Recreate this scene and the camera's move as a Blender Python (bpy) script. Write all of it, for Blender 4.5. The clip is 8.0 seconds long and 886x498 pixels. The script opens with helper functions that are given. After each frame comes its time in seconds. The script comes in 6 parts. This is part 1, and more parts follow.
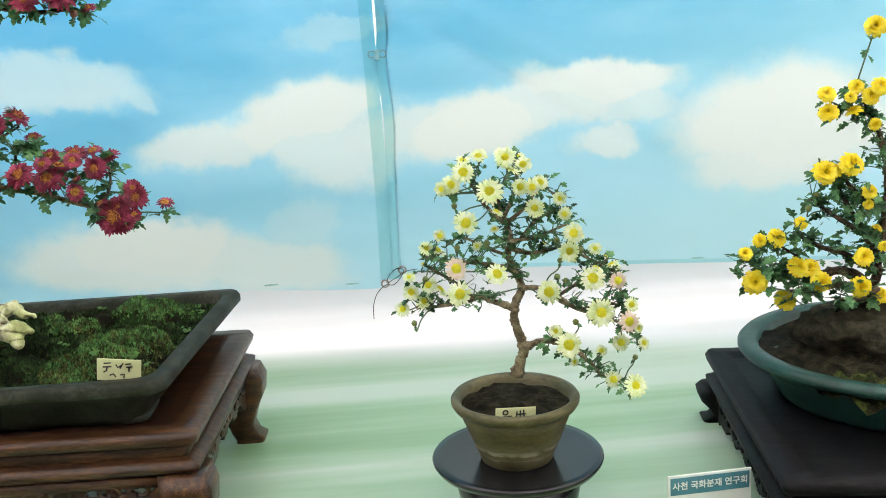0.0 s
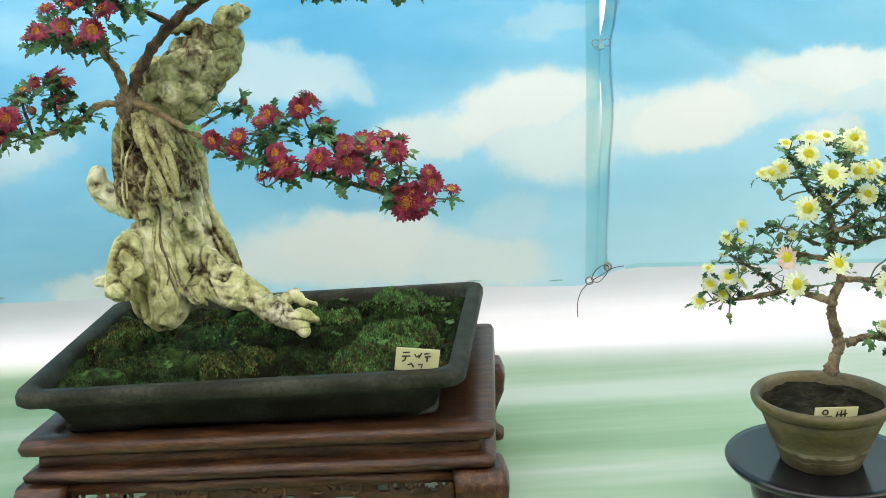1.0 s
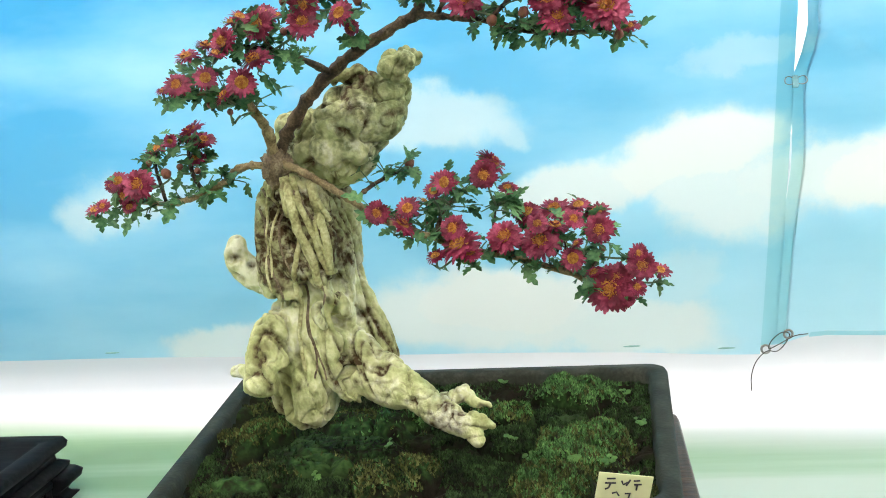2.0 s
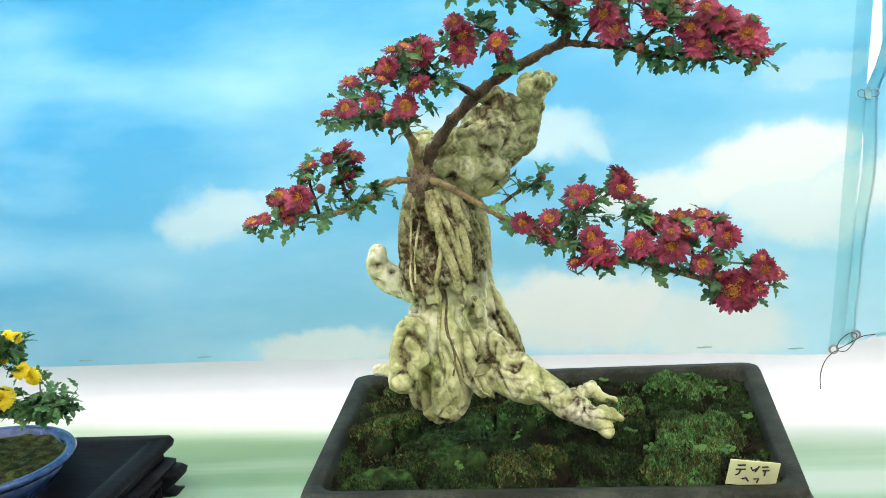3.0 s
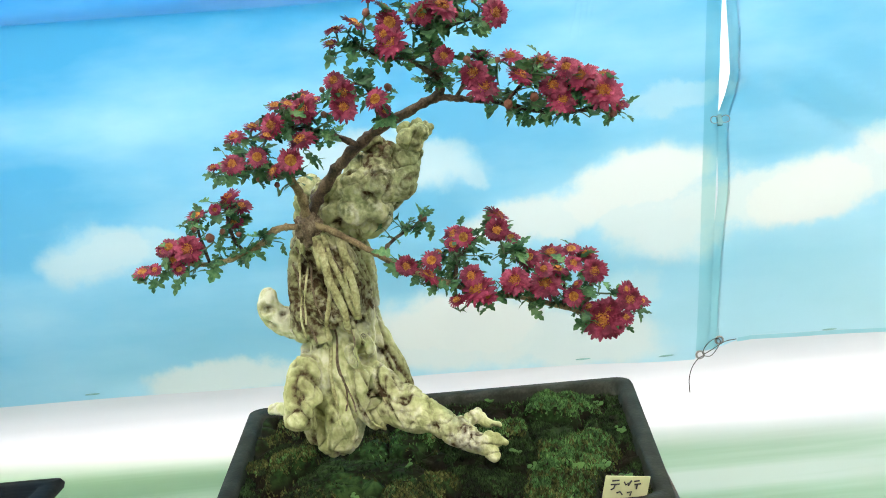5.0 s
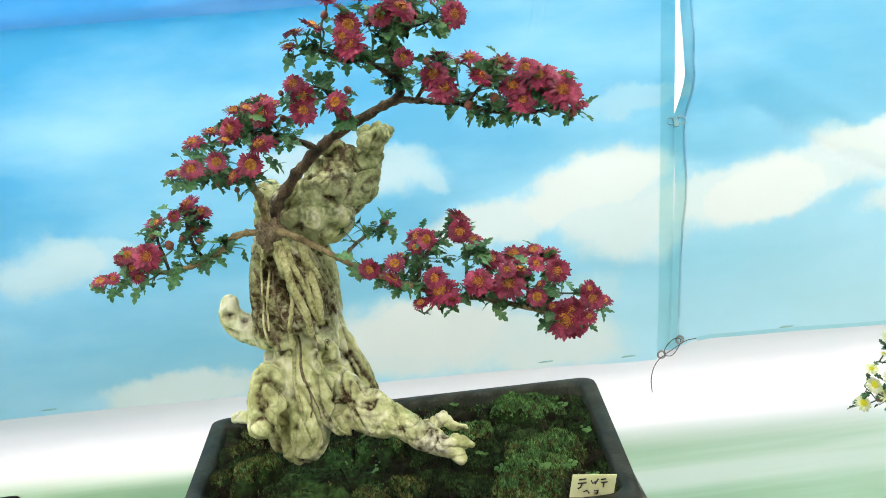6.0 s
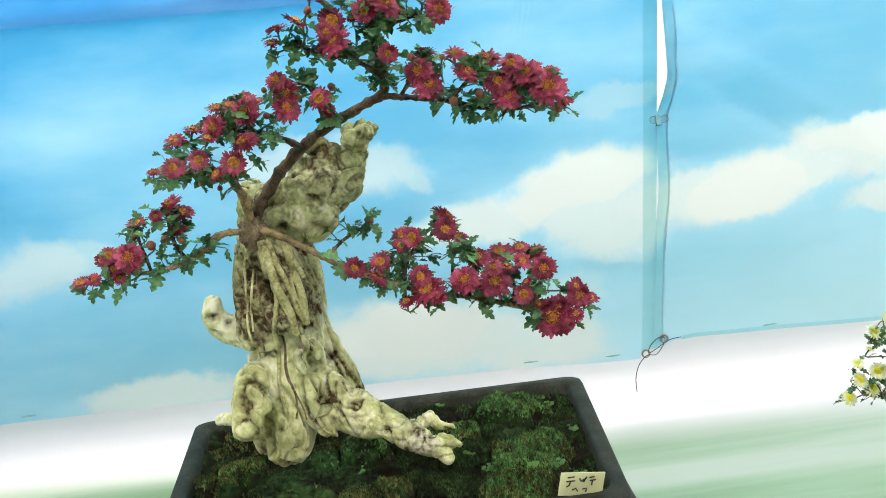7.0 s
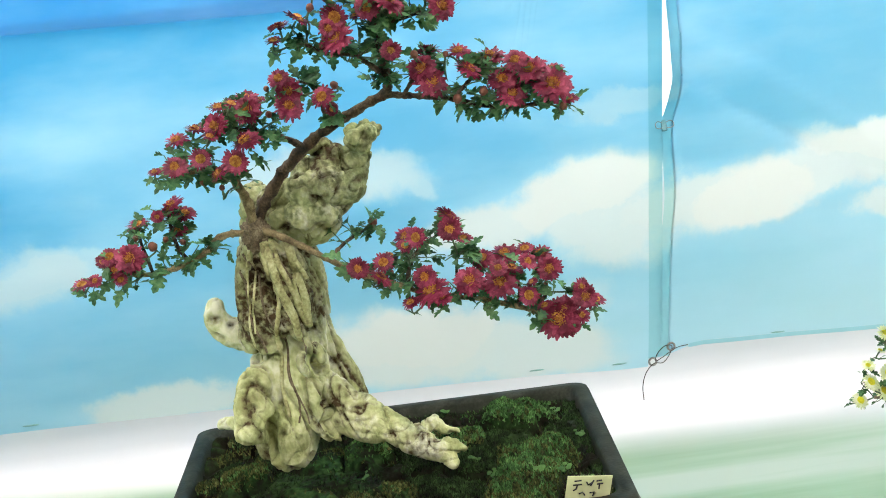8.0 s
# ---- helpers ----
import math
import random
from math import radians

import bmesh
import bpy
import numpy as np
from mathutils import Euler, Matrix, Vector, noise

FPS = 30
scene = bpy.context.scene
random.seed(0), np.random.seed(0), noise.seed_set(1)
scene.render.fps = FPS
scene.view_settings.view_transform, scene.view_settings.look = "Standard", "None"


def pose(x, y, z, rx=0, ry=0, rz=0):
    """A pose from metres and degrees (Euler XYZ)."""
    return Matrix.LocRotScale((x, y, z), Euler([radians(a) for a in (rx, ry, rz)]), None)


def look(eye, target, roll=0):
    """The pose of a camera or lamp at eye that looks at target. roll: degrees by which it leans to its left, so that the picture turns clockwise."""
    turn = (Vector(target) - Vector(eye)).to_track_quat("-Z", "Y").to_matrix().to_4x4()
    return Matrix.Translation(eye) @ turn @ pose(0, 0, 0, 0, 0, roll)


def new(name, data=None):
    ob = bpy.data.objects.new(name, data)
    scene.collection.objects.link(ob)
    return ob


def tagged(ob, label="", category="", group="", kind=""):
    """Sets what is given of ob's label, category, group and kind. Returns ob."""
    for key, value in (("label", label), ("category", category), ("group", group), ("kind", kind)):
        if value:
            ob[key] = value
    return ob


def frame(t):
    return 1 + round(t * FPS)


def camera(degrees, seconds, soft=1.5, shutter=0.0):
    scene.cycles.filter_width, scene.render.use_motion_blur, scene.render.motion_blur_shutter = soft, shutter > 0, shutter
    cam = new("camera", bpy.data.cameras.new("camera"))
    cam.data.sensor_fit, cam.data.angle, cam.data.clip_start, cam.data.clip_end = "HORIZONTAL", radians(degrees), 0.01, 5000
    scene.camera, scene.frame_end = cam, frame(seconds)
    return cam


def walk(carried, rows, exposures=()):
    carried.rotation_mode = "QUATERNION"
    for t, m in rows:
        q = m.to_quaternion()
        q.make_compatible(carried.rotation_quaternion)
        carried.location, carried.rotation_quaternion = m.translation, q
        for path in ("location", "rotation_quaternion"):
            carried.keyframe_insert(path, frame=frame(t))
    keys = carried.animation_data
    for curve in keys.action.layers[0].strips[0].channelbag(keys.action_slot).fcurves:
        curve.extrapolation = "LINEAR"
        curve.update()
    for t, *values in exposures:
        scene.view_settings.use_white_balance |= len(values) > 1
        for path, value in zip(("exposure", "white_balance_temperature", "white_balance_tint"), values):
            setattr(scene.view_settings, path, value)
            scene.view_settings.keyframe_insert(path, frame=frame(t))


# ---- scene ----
cam = camera(50.6, 8.0, 0.95)
PATH = [
    (0, (-0.118, 0.107, 0.535), (0.022, 2.055, 0.103), -3.2),
    (0.5, (-0.271, 0.097, 0.544), (-0.182, 2.051, 0.127), -3.4),
    (1, (-0.389, 0.161, 0.52), (-0.406, 2.118, 0.11), -3.7),
    (1.3, (-0.436, 0.26, 0.521), (-0.532, 2.217, 0.119), -3.9),
    (1.5, (-0.47, 0.328, 0.53), (-0.608, 2.285, 0.138), -3.9),
    (1.8, (-0.488, 0.364, 0.557), (-0.678, 2.32, 0.182), -3.7),
    (2, (-0.504, 0.371, 0.561), (-0.709, 2.327, 0.2), -3.9),
    (2.2, (-0.552, 0.359, 0.568), (-0.773, 2.317, 0.224), -4.3),
    (3.3, (-0.632, 0.251, 0.602), (-0.856, 2.208, 0.255), -4.4),
    (3.5, (-0.626, 0.238, 0.617), (-0.831, 2.197, 0.275), -4.4),
    (4, (-0.626, 0.22, 0.63), (-0.77, 2.185, 0.29), -4.6),
    (4.5, (-0.623, 0.226, 0.633), (-0.682, 2.194, 0.284), -5.0),
    (5, (-0.624, 0.23, 0.638), (-0.605, 2.197, 0.279), -5.4),
    (6.5, (-0.631, 0.232, 0.626), (-0.5, 2.198, 0.282), -6.2),
    (7, (-0.634, 0.238, 0.623), (-0.486, 2.202, 0.279), -6.3),
    (7.5, (-0.637, 0.241, 0.618), (-0.487, 2.207, 0.285), -6.5),
    (8, (-0.634, 0.246, 0.604), (-0.493, 2.217, 0.295), -6.5),
]
walk(cam, [(t, look(eye, target, roll)) for t, eye, target, roll in PATH], [(0, 2.08, 6650, 18), (1, 2.12, 6650, 18), (1.5, 2.34, 6650, 18), (3.5, 2.33, 6650, 18), (8, 2.18, 6650, 18)])

# ---- sky, sun and daylight ----
world = bpy.data.worlds.new("daylight")
scene.world = world
world.use_nodes = True
wn = world.node_tree.nodes
sky = wn.new("ShaderNodeTexSky")
sky.sky_type = "NISHITA"
sky.sun_disc = False
sky.sun_elevation, sky.sun_rotation = radians(58), radians(15)
world.node_tree.links.new(sky.outputs["Color"], wn["Background"].inputs["Color"])
wn["Background"].inputs["Strength"].default_value = 0.07
sun = new("sun", bpy.data.lights.new("sun", "SUN"))
sun.data.energy, sun.data.angle, sun.data.color = 5.0, radians(1), (1.0, 0.97, 0.92)
sun.matrix_world = look((0.8, 3.1, 5.2), (0, 0, 0))


# ---- materials ----
def mat(name, stops, scale=30.0, rough=0.6, metal=0.0, bump=0.25, stretch=(1, 1, 1), fine=6.0, through_light=0.0, coat=0.0, vary=0.0, spec=0.5, dist=0.004, island=0.0):
    """Two scales of noise drive the colour ramp, the roughness and the relief."""
    m = bpy.data.materials.new(name)
    m.use_nodes = True
    nt = m.node_tree
    n, l = nt.nodes, nt.links
    b = n["Principled BSDF"]
    co = n.new("ShaderNodeTexCoord")
    mp = n.new("ShaderNodeMapping")
    mp.inputs["Scale"].default_value = stretch
    l.new(co.outputs["Object"], mp.inputs["Vector"])
    big, small = n.new("ShaderNodeTexNoise"), n.new("ShaderNodeTexNoise")
    for t, s, d in ((big, scale, 5.0), (small, scale * fine, 6.0)):
        t.inputs["Scale"].default_value, t.inputs["Detail"].default_value = s, d
        l.new(mp.outputs["Vector"], t.inputs["Vector"])
    mix = n.new("ShaderNodeMix")
    mix.inputs["Factor"].default_value = 0.4
    l.new(big.outputs["Fac"], mix.inputs["A"])
    l.new(small.outputs["Fac"], mix.inputs["B"])
    ramp = n.new("ShaderNodeValToRGB")
    e = ramp.color_ramp.elements
    while len(e) < len(stops):
        e.new(0.5)
    for k, c in enumerate(stops):
        e[k].position = 0.39 + 0.22 * k / max(1, len(stops) - 1)
        e[k].color = (*c, 1)
    l.new(mix.outputs["Result"], ramp.inputs["Fac"])
    colour = ramp.outputs["Color"]
    if vary:
        info, hsv, rng = n.new("ShaderNodeObjectInfo"), n.new("ShaderNodeHueSaturation"), n.new("ShaderNodeMapRange")
        rng.inputs["To Min"].default_value, rng.inputs["To Max"].default_value = 1 - vary, 1 + vary
        l.new(info.outputs["Random"], rng.inputs["Value"])
        l.new(rng.outputs["Result"], hsv.inputs["Value"])
        l.new(colour, hsv.inputs["Color"])
        colour = hsv.outputs["Color"]
    if island:
        geo, hsv, rng = n.new("ShaderNodeNewGeometry"), n.new("ShaderNodeHueSaturation"), n.new("ShaderNodeMapRange")
        rng.inputs["To Min"].default_value, rng.inputs["To Max"].default_value = 1 - island, 1 + island
        l.new(geo.outputs["Random Per Island"], rng.inputs["Value"])
        l.new(rng.outputs["Result"], hsv.inputs["Value"])
        l.new(colour, hsv.inputs["Color"])
        colour = hsv.outputs["Color"]
    l.new(colour, b.inputs["Base Color"])
    rr = n.new("ShaderNodeMapRange")
    rr.inputs["To Min"].default_value, rr.inputs["To Max"].default_value = rough * 0.75, min(1, rough * 1.25)
    l.new(small.outputs["Fac"], rr.inputs["Value"])
    l.new(rr.outputs["Result"], b.inputs["Roughness"])
    b.inputs["Metallic"].default_value = metal
    b.inputs["Coat Weight"].default_value = coat
    b.inputs["Specular IOR Level"].default_value = spec
    if bump:
        bp = n.new("ShaderNodeBump")
        bp.inputs["Strength"].default_value, bp.inputs["Distance"].default_value = bump, dist
        l.new(mix.outputs["Result"], bp.inputs["Height"])
        l.new(bp.outputs["Normal"], b.inputs["Normal"])
    if through_light:
        tr, ms = n.new("ShaderNodeBsdfTranslucent"), n.new("ShaderNodeMixShader")
        ms.inputs["Fac"].default_value = through_light
        l.new(colour, tr.inputs["Color"])
        l.new(b.outputs["BSDF"], ms.inputs[1])
        l.new(tr.outputs["BSDF"], ms.inputs[2])
        l.new(ms.outputs["Shader"], n["Material Output"].inputs["Surface"])
    return m


# clouds printed on the sky banner: x, z, half width, half height, turn in degrees, whiteness
CLOUDS = [
    (-1.25, 0.369, 0.122, 0.047, 3, 0.62), (-1.15, 0.395, 0.084, 0.028, 7, 0.40), (-0.70, 0.507, 0.193, 0.055, -9, 0.62),
    (-0.57, 0.480, 0.062, 0.031, -13, 0.50), (-1.08, 0.074, 0.171, 0.044, 1, 0.85), (-0.58, 0.153, 0.189, 0.081, -1, 1.00),
    (-0.38, 0.104, 0.214, 0.072, -9, 0.85), (-0.24, 0.403, 0.177, 0.066, 13, 0.95), (-0.43, 0.361, 0.159, 0.057, 7, 0.85),
    (-0.19, 0.326, 0.116, 0.083, -5, 0.80), (0.08, 0.375, 0.125, 0.064, 3, 0.95), (0.08, 0.367, 0.170, 0.070, 7, 1.00),
    (0.34, 0.447, 0.193, 0.050, 1, 0.95), (0.40, 0.399, 0.127, 0.045, -3, 0.70), (0.35, 0.327, 0.073, 0.042, -3, 0.80),
    (0.74, 0.338, 0.256, 0.126, -3, 1.00), (0.67, 0.252, 0.148, 0.073, -3, 0.90), (-0.17, 0.565, 0.094, 0.030, 7, 0.35),
    (-0.26, 0.181, 0.080, 0.056, 17, 0.35), (-1.25, 0.370, 0.116, 0.063, 5, 0.50),
    (-0.02, 0.372, 0.20, 0.060, 10, 0.85), (0.22, 0.405, 0.16, 0.055, 6, 0.85), (-0.62, 0.130, 0.26, 0.085, -3, 0.90),
]


def sky_print(name, tint, share):
    """Printed banner cloth: blue sky that pales downwards and towards +x, with soft white clouds; daylight shines through it."""
    m = bpy.data.materials.new(name)
    m.use_nodes = True
    nt = m.node_tree
    n, l = nt.nodes, nt.links
    b = n["Principled BSDF"]
    co = n.new("ShaderNodeTexCoord")
    warp = n.new("ShaderNodeTexNoise")
    warp.inputs["Scale"].default_value, warp.inputs["Detail"].default_value, warp.inputs["Roughness"].default_value = 7.5, 8.0, 0.62
    l.new(co.outputs["Object"], warp.inputs["Vector"])
    shift = n.new("ShaderNodeVectorMath")
    shift.operation = "MULTIPLY_ADD"
    shift.inputs[1].default_value = (0.20, 0.0, 0.13)
    l.new(warp.outputs["Color"], shift.inputs[0])
    l.new(co.outputs["Object"], shift.inputs[2])
    back = n.new("ShaderNodeVectorMath")
    back.inputs[1].default_value = (-0.10, 0.0, -0.065)
    l.new(shift.outputs["Vector"], back.inputs[0])
    top = None
    for x, z, rx, rz, turn, white in CLOUDS:
        mp, gr = n.new("ShaderNodeMapping"), n.new("ShaderNodeTexGradient")
        mp.vector_type, gr.gradient_type = "TEXTURE", "SPHERICAL"
        mp.inputs["Location"].default_value = (x, 2.0, z)
        mp.inputs["Rotation"].default_value = (0, radians(-turn), 0)
        mp.inputs["Scale"].default_value = (1.16 * rx, 100, 1.16 * rz)
        l.new(back.outputs["Vector"], mp.inputs["Vector"])
        l.new(mp.outputs["Vector"], gr.inputs["Vector"])
        soft = n.new("ShaderNodeMapRange")
        soft.interpolation_type = "SMOOTHSTEP"
        soft.inputs["From Min"].default_value, soft.inputs["From Max"].default_value, soft.inputs["To Max"].default_value = 0.0, 0.42, white
        l.new(gr.outputs["Fac"], soft.inputs["Value"])
        if top is None:
            top = soft.outputs["Result"]
        else:
            mx = n.new("ShaderNodeMath")
            mx.operation = "MAXIMUM"
            l.new(top, mx.inputs[0])
            l.new(soft.outputs["Result"], mx.inputs[1])
            top = mx.outputs["Value"]
    sep = n.new("ShaderNodeSeparateXYZ")
    l.new(back.outputs["Vector"], sep.inputs["Vector"])
    lift = n.new("ShaderNodeMath")
    lift.operation = "MULTIPLY_ADD"
    lift.inputs[1].default_value = -0.22
    l.new(sep.outputs["X"], lift.inputs[0])
    l.new(sep.outputs["Z"], lift.inputs[2])
    ramp = n.new("ShaderNodeValToRGB")
    e = ramp.color_ramp.elements
    e.new(0.5)
    for k, (p, c) in enumerate(((0.02, SKY_LOW), (0.42, SKY_MID), (0.95, SKY_TOP))):
        e[k].position, e[k].color = p, (*[a * t for a, t in zip(c, tint)], 1)
    l.new(lift.outputs["Value"], ramp.inputs["Fac"])
    haze = n.new("ShaderNodeTexNoise")
    haze.inputs["Scale"].default_value, haze.inputs["Detail"].default_value = 3.0, 5.0
    stretch = n.new("ShaderNodeMapping")
    stretch.inputs["Scale"].default_value = (0.8, 1, 2.4)
    l.new(co.outputs["Object"], stretch.inputs["Vector"])
    l.new(stretch.outputs["Vector"], haze.inputs["Vector"])
    hz = n.new("ShaderNodeMapRange")
    hz.inputs["From Min"].default_value, hz.inputs["From Max"].default_value, hz.inputs["To Max"].default_value = 0.40, 0.70, 0.72
    l.new(haze.outputs["Fac"], hz.inputs["Value"])
    pale, cloud = n.new("ShaderNodeMix"), n.new("ShaderNodeMix")
    pale.data_type = cloud.data_type = "RGBA"
    pale.inputs["B"].default_value = (*[a * t for a, t in zip((0.62, 0.84, 0.92), tint)], 1)
    cloud.inputs["B"].default_value = (*[a * t for a, t in zip(CLOUD_WHITE, tint)], 1)
    l.new(hz.outputs["Result"], pale.inputs["Factor"])
    l.new(ramp.outputs["Color"], pale.inputs["A"])
    l.new(top, cloud.inputs["Factor"])
    l.new(pale.outputs["Result"], cloud.inputs["A"])
    l.new(cloud.outputs["Result"], b.inputs["Base Color"])
    b.inputs["Roughness"].default_value = 0.55
    weave = n.new("ShaderNodeTexNoise")
    weave.inputs["Scale"].default_value = 700.0
    bp = n.new("ShaderNodeBump")
    bp.inputs["Strength"].default_value, bp.inputs["Distance"].default_value = 0.08, 0.001
    l.new(co.outputs["Object"], weave.inputs["Vector"])
    l.new(weave.outputs["Fac"], bp.inputs["Height"])
    l.new(bp.outputs["Normal"], b.inputs["Normal"])
    tr, ms = n.new("ShaderNodeBsdfTranslucent"), n.new("ShaderNodeMixShader")
    ms.inputs["Fac"].default_value = share
    l.new(cloud.outputs["Result"], tr.inputs["Color"])
    l.new(b.outputs["BSDF"], ms.inputs[1])
    l.new(tr.outputs["BSDF"], ms.inputs[2])
    l.new(ms.outputs["Shader"], n["Material Output"].inputs["Surface"])
    return m


SKY_LOW, SKY_MID, SKY_TOP, CLOUD_WHITE = (0.61, 0.82, 0.86), (0.38, 0.69, 0.81), (0.14, 0.56, 0.79), (0.82, 0.86, 0.84)
M_SKY = sky_print("sky_banner_cloth", (1, 1, 1), 0.6)
M_SKY_HEM = sky_print("sky_banner_hem", (0.76, 0.90, 0.89), 0.6)
M_SKY_UPPER = sky_print("upper_banner_cloth", (0.72, 0.88, 1.0), 0.6)
M_TENT = mat("tent_canvas", [(0.80, 0.80, 0.78), (0.86, 0.86, 0.84)], 3, 0.7, bump=0.1, through_light=0.7)
M_LIGHT_SCREEN = mat("grey_light_screen", [(0.07, 0.07, 0.065), (0.11, 0.11, 0.10)], 3, 0.8, bump=0.1)
M_GROUND = mat("trodden_ground", [(0.16, 0.14, 0.11), (0.26, 0.23, 0.19)], 5, 0.9)
M_PLANTER = mat("grey_green_unglazed_clay", [(0.012, 0.014, 0.008), (0.022, 0.026, 0.017), (0.042, 0.047, 0.033)], 26, 0.6, bump=0.25, fine=9, spec=0.15)
M_WOOD = mat("dark_red_brown_lacquered_wood", [(0.020, 0.009, 0.004), (0.048, 0.021, 0.009), (0.100, 0.044, 0.016)], 16, 0.36, bump=0.2, stretch=(1, 7, 7), coat=0.04, spec=0.35)
M_BLACKWOOD = mat("black_lacquered_wood", [(0.006, 0.006, 0.007), (0.010, 0.010, 0.012)], 20, 0.22, bump=0.01, stretch=(1, 6, 6), coat=0.2, spec=0.4)
M_EBONY = mat("matt_black_wood", [(0.004, 0.004, 0.004), (0.007, 0.007, 0.008), (0.014, 0.013, 0.013)], 20, 0.55, bump=0.05, stretch=(1, 6, 6), spec=0.1)
M_POT = mat("olive_brown_clay", [(0.050, 0.044, 0.013), (0.082, 0.071, 0.023), (0.12, 0.105, 0.042)], 24, 0.5, bump=0.2, stretch=(1, 1, 2.5))
M_SOIL = mat("dark_soil", [(0.005, 0.005, 0.003), (0.014, 0.013, 0.008), (0.040, 0.036, 0.022)], 70, 0.95, bump=1.0, dist=0.006, spec=0.05)
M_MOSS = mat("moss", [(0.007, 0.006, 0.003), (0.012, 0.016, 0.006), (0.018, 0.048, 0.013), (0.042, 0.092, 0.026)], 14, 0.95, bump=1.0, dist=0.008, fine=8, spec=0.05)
M_MOSS_TIP = mat("moss_tips", [(0.032, 0.078, 0.025), (0.058, 0.145, 0.042), (0.115, 0.235, 0.068)], 40, 0.9, bump=0.0, spec=0.08, island=0.7)
M_MOSS_OLIVE = mat("olive_moss_tips", [(0.024, 0.027, 0.010), (0.052, 0.062, 0.019), (0.112, 0.126, 0.040)], 40, 0.9, bump=0.0, spec=0.08, island=0.7)
M_MOSS_DEEP = mat("deep_moss_tips", [(0.009, 0.012, 0.006), (0.020, 0.038, 0.013), (0.040, 0.084, 0.027)], 40, 0.9, bump=0.0, spec=0.08, island=0.7)
M_DRIFT = mat("pale_weathered_wood", [(0.32, 0.35, 0.135), (0.49, 0.53, 0.235), (0.65, 0.68, 0.36), (0.82, 0.84, 0.60)], 16, 0.75, bump=1.0, spec=0.22, stretch=(1, 1, 0.8), fine=7, dist=0.012)


def tint_by_value(m, name, colour, low, high):
    """Tints the wood from the mesh's own values: bark, soil or lichen, and shade painted into cracks."""
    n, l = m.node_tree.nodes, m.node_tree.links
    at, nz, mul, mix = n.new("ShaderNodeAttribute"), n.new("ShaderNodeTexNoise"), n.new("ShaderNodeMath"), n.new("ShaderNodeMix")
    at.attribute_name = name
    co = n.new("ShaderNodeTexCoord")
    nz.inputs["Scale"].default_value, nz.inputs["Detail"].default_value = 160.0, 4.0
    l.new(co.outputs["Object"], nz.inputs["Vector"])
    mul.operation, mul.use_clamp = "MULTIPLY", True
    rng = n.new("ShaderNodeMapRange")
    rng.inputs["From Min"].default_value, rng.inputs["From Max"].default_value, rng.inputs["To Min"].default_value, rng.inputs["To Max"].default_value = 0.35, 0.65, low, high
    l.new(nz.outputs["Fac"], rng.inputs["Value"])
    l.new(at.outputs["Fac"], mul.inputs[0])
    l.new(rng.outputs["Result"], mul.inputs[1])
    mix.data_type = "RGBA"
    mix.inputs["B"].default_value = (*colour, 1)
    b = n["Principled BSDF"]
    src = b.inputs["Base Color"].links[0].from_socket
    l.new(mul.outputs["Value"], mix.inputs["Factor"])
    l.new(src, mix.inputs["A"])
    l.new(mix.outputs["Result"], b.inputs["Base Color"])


def brown_stains(m, scale, stretch, low, high, colour, most):
    """Brown weather stains that run down the wood in streaks and patches."""
    n, l = m.node_tree.nodes, m.node_tree.links
    co, mp, nz, rng, mix = n.new("ShaderNodeTexCoord"), n.new("ShaderNodeMapping"), n.new("ShaderNodeTexNoise"), n.new("ShaderNodeMapRange"), n.new("ShaderNodeMix")
    mp.inputs["Scale"].default_value = stretch
    nz.inputs["Scale"].default_value, nz.inputs["Detail"].default_value, nz.inputs["Roughness"].default_value, nz.inputs["Distortion"].default_value = scale, 7.0, 0.62, 0.6
    l.new(co.outputs["Object"], mp.inputs["Vector"])
    l.new(mp.outputs["Vector"], nz.inputs["Vector"])
    rng.inputs["From Min"].default_value, rng.inputs["From Max"].default_value, rng.inputs["To Max"].default_value = low, high, most
    l.new(nz.outputs["Fac"], rng.inputs["Value"])
    mix.data_type = "RGBA"
    mix.inputs["B"].default_value = (*colour, 1)
    b = n["Principled BSDF"]
    src = b.inputs["Base Color"].links[0].from_socket
    l.new(rng.outputs["Result"], mix.inputs["Factor"])
    l.new(src, mix.inputs["A"])
    l.new(mix.outputs["Result"], b.inputs["Base Color"])


brown_stains(M_DRIFT, 15.0, (1, 1, 0.6), 0.55, 0.72, (0.30, 0.25, 0.095), 0.45)
brown_stains(M_DRIFT, 42.0, (1, 1, 0.45), 0.60, 0.70, (0.11, 0.075, 0.030), 0.7)
brown_stains(M_DRIFT, 8.0, (1, 1, 1), 0.54, 0.66, (0.27, 0.35, 0.15), 0.7)
tint_by_value(M_DRIFT, "lichen", (0.175, 0.205, 0.088), 0.3, 1.1)
# bark patches, plus shade painted into the wood's cracks and pits
tint_by_value(M_DRIFT, "bark", (0.062, 0.038, 0.014), 0.5, 1.25)
M_BARK = mat("brown_bark", [(0.026, 0.018, 0.010), (0.072, 0.047, 0.026), (0.15, 0.105, 0.060)], 70, 0.85, bump=0.8, stretch=(1, 1, 1))
M_BARK_PALE = mat("pale_brown_bark", [(0.10, 0.070, 0.028), (0.21, 0.160, 0.072), (0.33, 0.265, 0.13)], 80, 0.8, bump=0.8)
M_VINE = mat("clinging_root", [(0.21, 0.195, 0.075), (0.42, 0.42, 0.185), (0.64, 0.65, 0.36)], 45, 0.75, bump=0.6)
M_LEAF = mat("chrysanthemum_leaf", [(0.034, 0.098, 0.042), (0.075, 0.195, 0.075), (0.15, 0.30, 0.115)], 45, 0.5, bump=0.3, through_light=0.35, spec=0.25, island=0.35)
